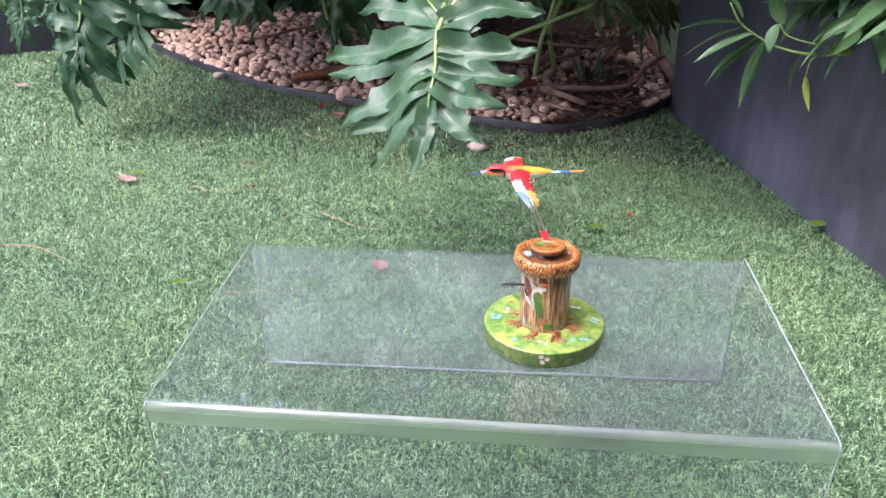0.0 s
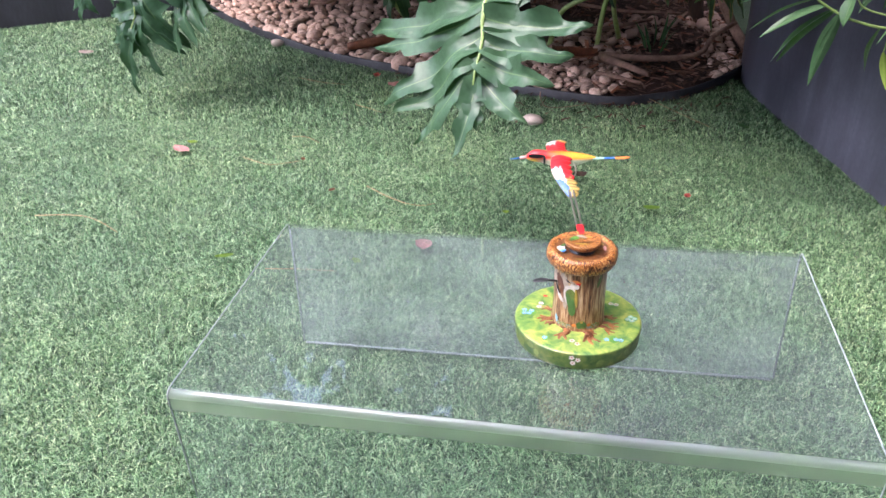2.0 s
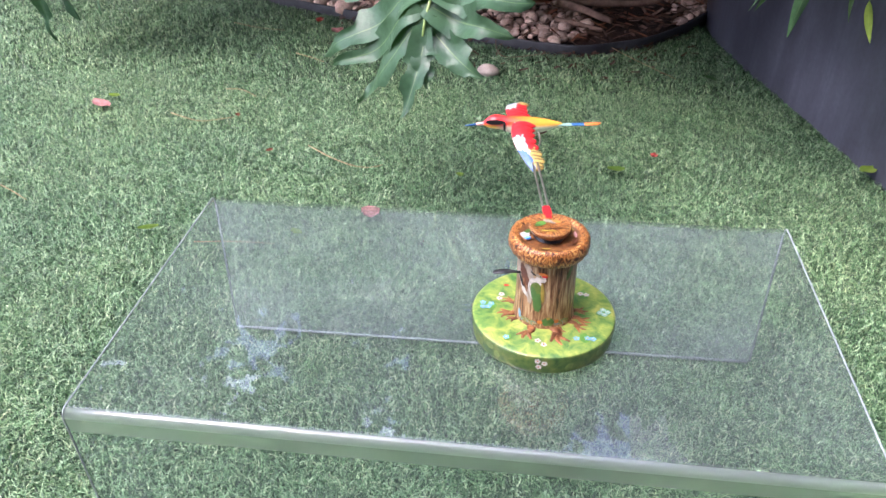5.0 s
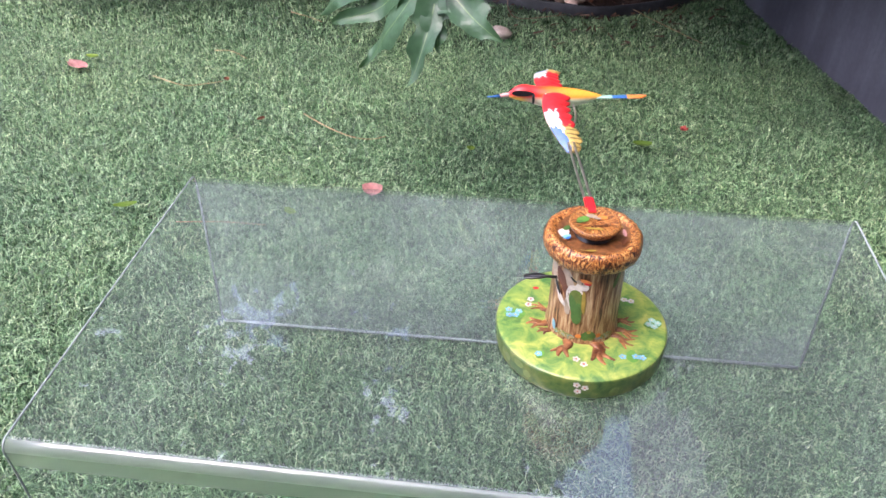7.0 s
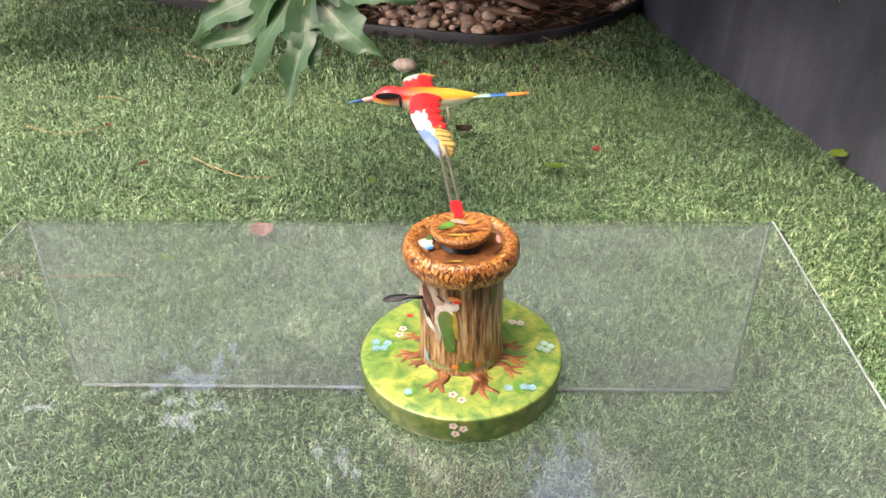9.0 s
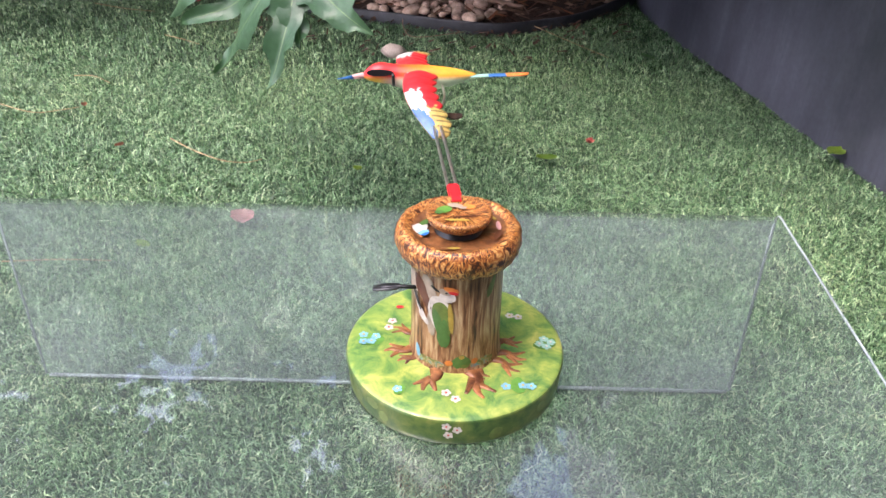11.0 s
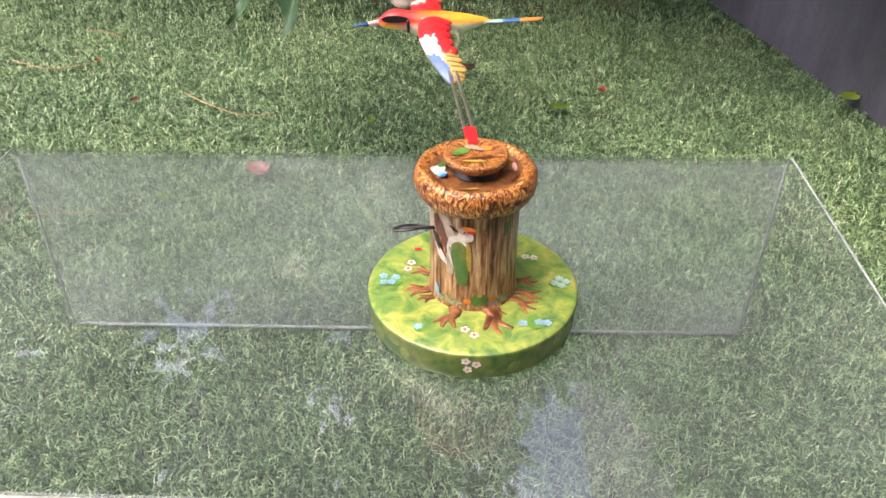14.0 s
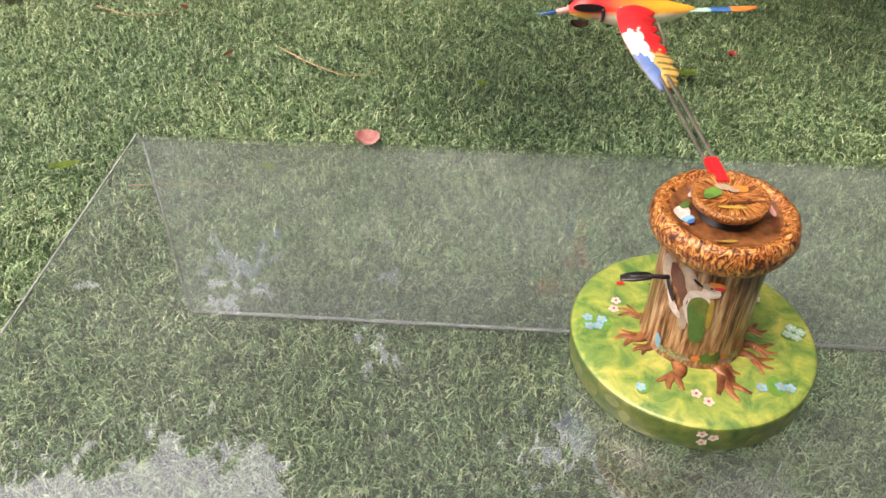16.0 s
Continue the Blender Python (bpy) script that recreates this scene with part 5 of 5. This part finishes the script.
TIPS = [((0.603, 0.64, 0.338), (0.512, 0.64, 0.327), 0.0105), ((0.606, 0.64, 0.334), (0.526, 0.635, 0.292), 0.0085), ((0.618, 0.64, 0.326), (0.540, 0.63, 0.285), 0.0075), ((0.626, 0.64, 0.320), (0.562, 0.635, 0.253), 0.0100),
        ((0.632, 0.642, 0.320), (0.571, 0.645, 0.249), 0.0085), ((0.636, 0.638, 0.318), (0.614, 0.635, 0.221), 0.0095), ((0.640, 0.642, 0.312), (0.623, 0.645, 0.240), 0.0075), ((0.688, 0.638, 0.300), (0.679, 0.632, 0.242), 0.0100),
        ((0.655, 0.64, 0.338), (0.630, 0.63, 0.388), 0.0110), ((0.648, 0.64, 0.338), (0.640, 0.63, 0.300), 0.0100), ((0.600, 0.64, 0.345), (0.560, 0.66, 0.385), 0.0100), ((0.79, 0.645, 0.400), (0.722, 0.635, 0.262), 0.0090)]
for k, (b, t, half) in enumerate(TIPS):
    lance_leaf(shrub, b, t, half, 100 + k, LEAF_LANCE, 0.06)
lance_leaf(shrub, (0.697, 0.636, 0.268), (0.712, 0.634, 0.217), 0.0048, 131, LEAF_LIME, 0.1)
lance_leaf(shrub, (0.722, 0.64, 0.302), (0.752, 0.632, 0.302), 0.0125, 132, LEAF_LIME, 0.12)
rng = random.Random(7)
for k in range(16):
    u = k / 15
    b = Vector((0.785 + 0.05 * rng.uniform(-1, 1) + 0.06 * u, 0.78 - 0.42 * u, 0.385 + 0.05 * rng.uniform(-1, 1)))
    stalk(shrub, [(1.04, 0.62, 0.47), tuple((b + Vector((1.04, 0.62, 0.47))) / 2 + Vector((0, 0, 0.14))), tuple(b)], 0.0024, 0.0013, STALK, "branch")
    for j in range(10):
        a = rng.uniform(0, math.tau)
        d = Vector((-0.35 + 0.8 * math.cos(a), 0.8 * math.sin(a), rng.uniform(-1.3, 0.1))).normalized() * rng.uniform(0.07, 0.115)
        o = b + Vector((rng.uniform(-0.03, 0.03), rng.uniform(-0.03, 0.03), rng.uniform(-0.01, 0.05)))
        lance_leaf(shrub, o, o + d, rng.uniform(0.008, 0.013), 200 + k * 11 + j, LEAF_LANCE, 0.10)


# ---------------------------------------------------------------- trees beyond the wall, mirrored in the acrylic
def tree(x, y, height, radius, seed, leaves, low=()):
    rng = random.Random(seed)
    top = thing("tree", pose(x, y, GROUND_Z), "leafy green garden tree beyond the wall", "tree", "trees beyond the wall")
    bm = bmesh.new()
    trunk = curve_points([(0, 0, 0), (0.06, 0.03, height * 0.25), (-0.04, 0.05, height * 0.5), (0.03, 0, height * 0.8)], 5)
    tube(bm, trunk, 0.11, 0.035, 10)
    for k in range(9):
        a, z = rng.uniform(0, math.tau), height * rng.uniform(0.3, 0.75)
        r = radius[0] * rng.uniform(0.5, 0.85)
        tube(bm, curve_points([(0, 0, z), (0.4 * r * math.cos(a), 0.4 * r * math.sin(a), z + 0.15), (r * math.cos(a), r * math.sin(a), z + rng.uniform(0.2, 0.6))], 4), 0.035, 0.008, 6)
    part("trunk", bm, BARK, top, "brown trunk with spreading limbs")
    leaf_cloud("crown", top, (0, 0, height * 0.62), radius, leaves, 0.20, seed, LEAF_TREE, -0.85)
    for k, (lx, lz, lr) in enumerate(low):
        leaf_cloud("bough", top, (lx, 0, lz), (lr, 0.6, lr), int(900 * lr), 0.20, seed + 30 + k, LEAF_TREE, -1.1)
    return top


tree(-2.63, 3.5, 5.2, (1.20, 0.9, 1.75), 5, 3400, [(1.30, 1.95, 0.72), (1.30, 4.15, 0.48)])
tree(-0.20, 3.6, 6.4, (1.06, 0.8, 2.5), 6, 4200, [(-0.85, 2.2, 0.55), (1.10, 6.2, 0.85)])
tree(0.95, 3.6, 3.7, (0.75, 0.7, 1.30), 8, 1500)


# ---------------------------------------------------------------- litter on the lawn and in the bed
def petal(x, y, length, half, turn, material, label, category="petal", z=0.006, seed=1, curl=0.3):
    bm = bmesh.new()
    rows = []
    for i in range(9):
        t = i / 8
        w = half * math.sin(math.pi * (0.06 + 0.88 * t)) ** 0.7
        rows.append([bm.verts.new((length * (t - 0.5), w * c, curl * half * (c * c + 0.6 * (2 * t - 1) ** 2) + 0.1 * half * noise.noise(Vector((t * 3, c * 2, seed))))) for c in (-1, -0.5, 0, 0.5, 1)])
    for r0, r1 in zip(rows, rows[1:]):
        for j in range(4):
            bm.faces.new((r0[j], r0[j + 1], r1[j + 1], r1[j]))
    top = bmesh.ops.solidify(bm, geom=bm.faces[:], thickness=0.0006)
    return solo("fallen_" + category.replace(" ", "_"), bm, material, label, category, "", m=pose(x, y, z, 3, 6, turn))


petal(-0.401, 0.804, 0.034, 0.0105, -15, PETAL, "pink petal lying on the artificial grass", seed=1)
petal(0.106, 0.524, 0.024, 0.0125, 10, PETAL, "curled pink-red petal lying on the grass", seed=2, curl=0.4, z=0.003)
petal(0.493, 0.713, 0.012, 0.0055, 40, PETAL_RED, "small red petal on the grass", seed=3, curl=0.6)
petal(-0.130, 1.221, 0.020, 0.0080, 70, PETAL_RED, "orange-red petal near the bed", seed=4, curl=0.6)
petal(-0.080, 1.165, 0.024, 0.0090, 30, PETAL, "pale pink petal near the bed", seed=5, curl=0.6)
petal(-0.161, 0.787, 0.016, 0.0040, 120, DRY_LEAF, "brown dry scrap on the grass", "dry leaf", seed=6)
petal(-0.171, 0.456, 0.026, 0.0050, 30, LEAF_LIME, "small green leaf on the grass", "leaf", seed=7, z=0.009)
petal(-0.394, 0.838, 0.018, 0.0060, 10, LEAF_LIME, "small lime leaf beside a pink petal", "leaf", seed=8)
petal(0.436, 0.670, 0.026, 0.0065, 12, LEAF_LIME, "yellow-green leaf on the grass", "leaf", seed=9)
petal(0.620, 1.004, 0.022, 0.0060, -30, LEAF_LANCE, "small green leaf on the grass", "leaf", seed=10)
petal(0.785, 0.690, 0.030, 0.0100, 35, LEAF_LIME, "green weed leaf at the planter foot", "leaf", seed=11, z=0.012)
petal(-0.901, 1.332, 0.034, 0.0120, 20, PEBBLE_WHITE, "pale dry petal on the grass", "dry leaf", seed=12)
petal(0.325, 0.770, 0.022, 0.0080, 10, BROWN_LEAF, "dark brown dry leaf on the grass", "dry leaf", seed=13, curl=0.6)
petal(0.300, 1.265, 0.100, 0.026, 8, DRY_LEAF, "large rust-brown dry leaf on the pebbles", "dry leaf", seed=14, z=0.045, curl=0.5)
petal(-0.40, 0.215, 0.024, 0.0060, 50, LEAF_LIME, "small green leaf on the grass", "leaf", seed=15)
petal(0.515, 0.045, 0.022, 0.0070, -40, LEAF_LIME, "small lime leaf under the riser", "leaf", seed=16)
petal(0.020, 0.470, 0.016, 0.0050, -20, LEAF_LIME, "small green leaf behind the riser", "leaf", seed=17)


def needle(points, r, label, material=NEEDLE, name="dry_needle", category="dry needle"):
    bm = bmesh.new()
    tube(bm, curve_points([(x, y, 0.007 + 0.004 * math.sin(40 * x)) for x, y in points], 5), r * 0.75, r * 0.45, 6)
    return solo(name, bm, material, label, category)


needle([(-0.53, 0.545), (-0.47, 0.548), (-0.42, 0.535), (-0.37, 0.512)], 0.0012, "long tan pine needle on the grass")
needle([(-0.023, 0.702), (0.021, 0.659), (0.058, 0.638), (0.083, 0.641), (0.100, 0.654)], 0.0010, "bent tan needle on the grass")
needle([(-0.215, 0.887), (-0.188, 0.889), (-0.152, 0.856)], 0.0010, "curved tan needle on the grass")
needle([(-0.131, 1.040), (-0.100, 1.025), (-0.071, 1.015)], 0.0011, "reddish dry needle on the grass")
needle([(-0.268, 0.775), (-0.219, 0.764), (-0.187, 0.776), (-0.165, 0.781)], 0.0009, "reddish dry needle beside a scrap on the grass")
petal(-0.076, 0.677, 0.013, 0.0040, 60, DRY_LEAF, "brown dry scrap on the grass", "dry leaf", seed=18)
petal(0.215, 0.633, 0.010, 0.0050, 10, LEAF_LIME, "tiny lime leaf on the grass", "leaf", seed=19)
needle([(-0.30, 1.190), (-0.24, 1.170), (-0.19, 1.172)], 0.0010, "tan needle on the grass")
needle([(0.235, 1.180), (0.240, 1.110), (0.262, 1.075), (0.34, 1.085)], 0.0013, "dark twig beside a pebble", TWIG, "twig", "twig")
needle([(0.44, 1.165), (0.50, 1.06), (0.56, 1.00)], 0.0009, "thin tan needle near the edging")
needle([(-0.10, 0.430), (-0.05, 0.445), (0.00, 0.440)], 0.0009, "thin tan needle on the grass")


def branch_on_bed(points, r0, r1, label, material=TWIG):
    bm = bmesh.new()
    tube(bm, curve_points(points, 6), r0, r1, 8)
    for v in bm.verts:
        v.co += Vector((0.12, 0.12, 0.12)) * r0 * noise.noise(v.co * 90)
    return solo("fallen_branch", bm, material, label, "branch")


branch_on_bed([(0.355, 1.33, 0.030), (0.43, 1.315, 0.030), (0.52, 1.32, 0.030), (0.575, 1.345, 0.036), (0.605, 1.40, 0.055), (0.66, 1.46, 0.070)], 0.0080, 0.0045, "long brown fallen branch across the bed")
branch_on_bed([(0.36, 1.30, 0.036), (0.40, 1.265, 0.034), (0.46, 1.225, 0.024)], 0.010, 0.006, "short thick fallen branch on the pebbles")
branch_on_bed([(0.35, 1.22, 0.026), (0.39, 1.20, 0.026), (0.44, 1.185, 0.020)], 0.006, 0.004, "grey-brown stick beside the edging")
branch_on_bed([(0.690, 1.42, 0.010), (0.650, 1.52, 0.07), (0.630, 1.60, 0.12)], 0.012, 0.010, "leaning pale branch beside the planter")
branch_on_bed([(-0.235, 1.365, 0.026), (-0.16, 1.385, 0.034), (-0.06, 1.42, 0.042), (0.03, 1.44, 0.050)], 0.009, 0.017, "brown dry palm sheath on the pebbles", DRY_LEAF)
branch_on_bed([(-0.45, 1.70, 0.045), (-0.38, 1.66, 0.05), (-0.32, 1.72, 0.055), (-0.25, 1.78, 0.055)], 0.006, 0.003, "thin dark root over the pebbles")
branch_on_bed([(0.10, 1.62, 0.05), (0.25, 1.50, 0.045), (0.36, 1.48, 0.045), (0.48, 1.55, 0.05)], 0.006, 0.004, "thin brown stick in the mulch")
branch_on_bed([(0.30, 1.68, 0.05), (0.42, 1.62, 0.05), (0.55, 1.60, 0.05)], 0.005, 0.003, "thin brown stick in the mulch")

# bark chips and scraps over the mulch
rng = np.random.default_rng(31)
n_chip = 2400
cx = rng.uniform(-0.2, 0.68, n_chip)
cy = bed_front(cx) + 0.02 + rng.random(n_chip) ** 1.2 * 0.7
cv, ang, tilt = np.empty((n_chip, 4, 3)), rng.uniform(0, math.tau, n_chip), rng.uniform(-0.6, 0.6, n_chip)
ln, wd = rng.uniform(0.004, 0.018, n_chip), rng.uniform(0.0015, 0.0045, n_chip)
cz = 0.012 + 0.03 * (cy - bed_front(cx)) + rng.uniform(-0.003, 0.010, n_chip)
for k, (u, w) in enumerate(((-1, -1), (1, -0.7), (1, 0.8), (-1, 1))):
    cv[:, k] = np.stack([cx + u * ln * np.cos(ang) - w * wd * np.sin(ang), cy + u * ln * np.sin(ang) + w * wd * np.cos(ang), cz + tilt * u * ln * 0.6 + 0.3 * wd * w], 1)
for k, m in enumerate((BROWN_LEAF, DRY_LEAF, TWIG)):
    pick = (np.arange(n_chip) % 6 < 2) if k == 0 else (np.arange(n_chip) % 6 // 2 == k)
    idx = np.nonzero(pick)[0]
    vv = cv[idx].reshape(-1, 3)
    ff = np.arange(len(idx), dtype=np.int32)[:, None] * 4 + np.array([0, 1, 2, 3], np.int32)
    tagged(new("bark_mulch", mesh_from_arrays("bark_mulch", vv, ff, np.empty((0, 3), np.int32), m)), "loose brown bark chips and leaf scraps", "mulch", kind="stuff")

# scraps strewn over the lawn along the edging
rng = np.random.default_rng(37)
n_chip = 330
cx = rng.uniform(-0.1, 0.69, n_chip)
cy = np.minimum(bed_front(cx), 1.36) - 0.006 - rng.random(n_chip) ** 2.2 * 0.16
near = cx < 0.72 - 0.26 * (cy - 1.0) - 0.01
cx, cy = cx[near], cy[near]
n_chip = len(cx)
ang, ln, wd = rng.uniform(0, math.tau, n_chip), rng.uniform(0.002, 0.009, n_chip), rng.uniform(0.0007, 0.0026, n_chip)
cz, cv = rng.uniform(0.000, 0.004, n_chip), np.empty((n_chip, 4, 3))
for k, (u, w) in enumerate(((-1, -1), (1, -0.7), (1, 0.8), (-1, 1))):
    cv[:, k] = np.stack([cx + u * ln * np.cos(ang) - w * wd * np.sin(ang), cy + u * ln * np.sin(ang) + w * wd * np.cos(ang), cz + 0.3 * u * ln + 0.3 * wd * w], 1)
ff = np.arange(n_chip, dtype=np.int32)[:, None] * 4 + np.array([0, 1, 2, 3], np.int32)
tagged(new("leaf_scraps", mesh_from_arrays("leaf_scraps", cv.reshape(-1, 3), ff, np.empty((0, 3), np.int32), BROWN_LEAF)), "brown scraps strewn over the grass along the edging", "leaf litter", kind="stuff")

weeds = thing("weed", pose(0.48, 1.40, 0.02), "small green weed growing in the mulch", "weed")
rng = random.Random(12)
for k in range(14):
    a = rng.uniform(0, math.tau)
    lance_leaf(weeds, (0.02 * math.cos(a), 0.02 * math.sin(a), 0), (0.05 * math.cos(a), 0.04 * math.sin(a), rng.uniform(0.03, 0.085)), 0.0035, 300 + k, LEAF_DARK, 0.1)


# ---------------------------------------------------------------- pebbles, last
def pebble_mesh(seed, material, name="pebble"):
    rng = random.Random(seed)
    bm = bmesh.new()
    bmesh.ops.create_uvsphere(bm, u_segments=8, v_segments=5, radius=1.0)
    sx, sy, sz = rng.uniform(0.95, 1.25), rng.uniform(0.75, 0.95), rng.uniform(0.55, 0.72)
    for v in bm.verts:
        q = 1 + 0.16 * noise.noise(v.co * 1.1 + Vector((seed * 3.1, 0, 0)))
        v.co = Vector((v.co.x * sx * q, v.co.y * sy * q, v.co.z * sz * q))
    return finish(name, bm, material)


PEBBLES = [pebble_mesh(k, PEBBLE) for k in range(7)]
loose = [(0.231, 1.010, 0.019), (-0.444, 1.450, 0.017), (-0.812, 1.506, 0.018)]
for k, (x, y, r) in enumerate(loose):
    ob = new("loose_pebble", pebble_mesh(40 + k, PEBBLE_WHITE, "loose_pebble"))
    ob.matrix_world = pose(x, y, 0.004, 5 * k, 8, 40 * k) @ Matrix.Diagonal((r, r, r, 1))
    tagged(ob, "pale loose pebble lying on the grass", "pebble", "loose pebbles")

rng = random.Random(21)
spots = []
for k in range(26000):
    x = rng.uniform(-0.85, 0.66)
    y = float(bed_front(x)) + 0.014 + rng.random() ** 1.5 * 0.62
    bare = noise.noise(Vector((x * 5, y * 5, 2)))
    if x < -0.45 and y > float(bed_front(x)) + 0.34:
        continue
    if x > 0.12 and (bare > 0.10 or rng.random() < 0.55 * min(1, (y - float(bed_front(x))) / 0.12)):
        continue
    r = (0.0085 + 0.0130 * rng.random() ** 1.3) * (0.85 if x > 0.12 else 1.0)
    if any((x - a) ** 2 + (y - b) ** 2 < (0.80 * (r + c)) ** 2 for a, b, c, _ in spots if abs(x - a) < 0.04):
        continue
    spots.append((x, y, r, 0.0))
    if len(spots) > 1500:
        break
spots.sort(key=lambda s: s[1] - float(bed_front(s[0])))
rest_v, rest_f, count = [], [], 0
for k, (x, y, r, _) in enumerate(spots):
    z = 0.010 + 0.03 * min(1, (y - float(bed_front(x))) / 1.2) + rng.uniform(-0.002, 0.008)
    m = pose(x, y, z, rng.uniform(-25, 25), rng.uniform(-25, 25), rng.uniform(0, 360)) @ Matrix.Diagonal((r, r, r, 1))
    me = PEBBLES[k % 7]
    if k < 300:
        ob = new("pebble", me)
        ob.parent = bed
        ob.matrix_local = m
    else:
        rest_v += [tuple(m @ v.co) for v in me.vertices]
        rest_f += [tuple(i + count for i in p.vertices) for p in me.polygons]
        count += len(me.vertices)
me = bpy.data.meshes.new("pebbles")
me.from_pydata(rest_v, [], rest_f)
me.materials.append(PEBBLE)
me.polygons.foreach_set("use_smooth", [True] * len(me.polygons))
ob = new("pebbles", me)
ob.parent = bed
tagged(ob, "pink and tan pebbles further back", kind="stuff")
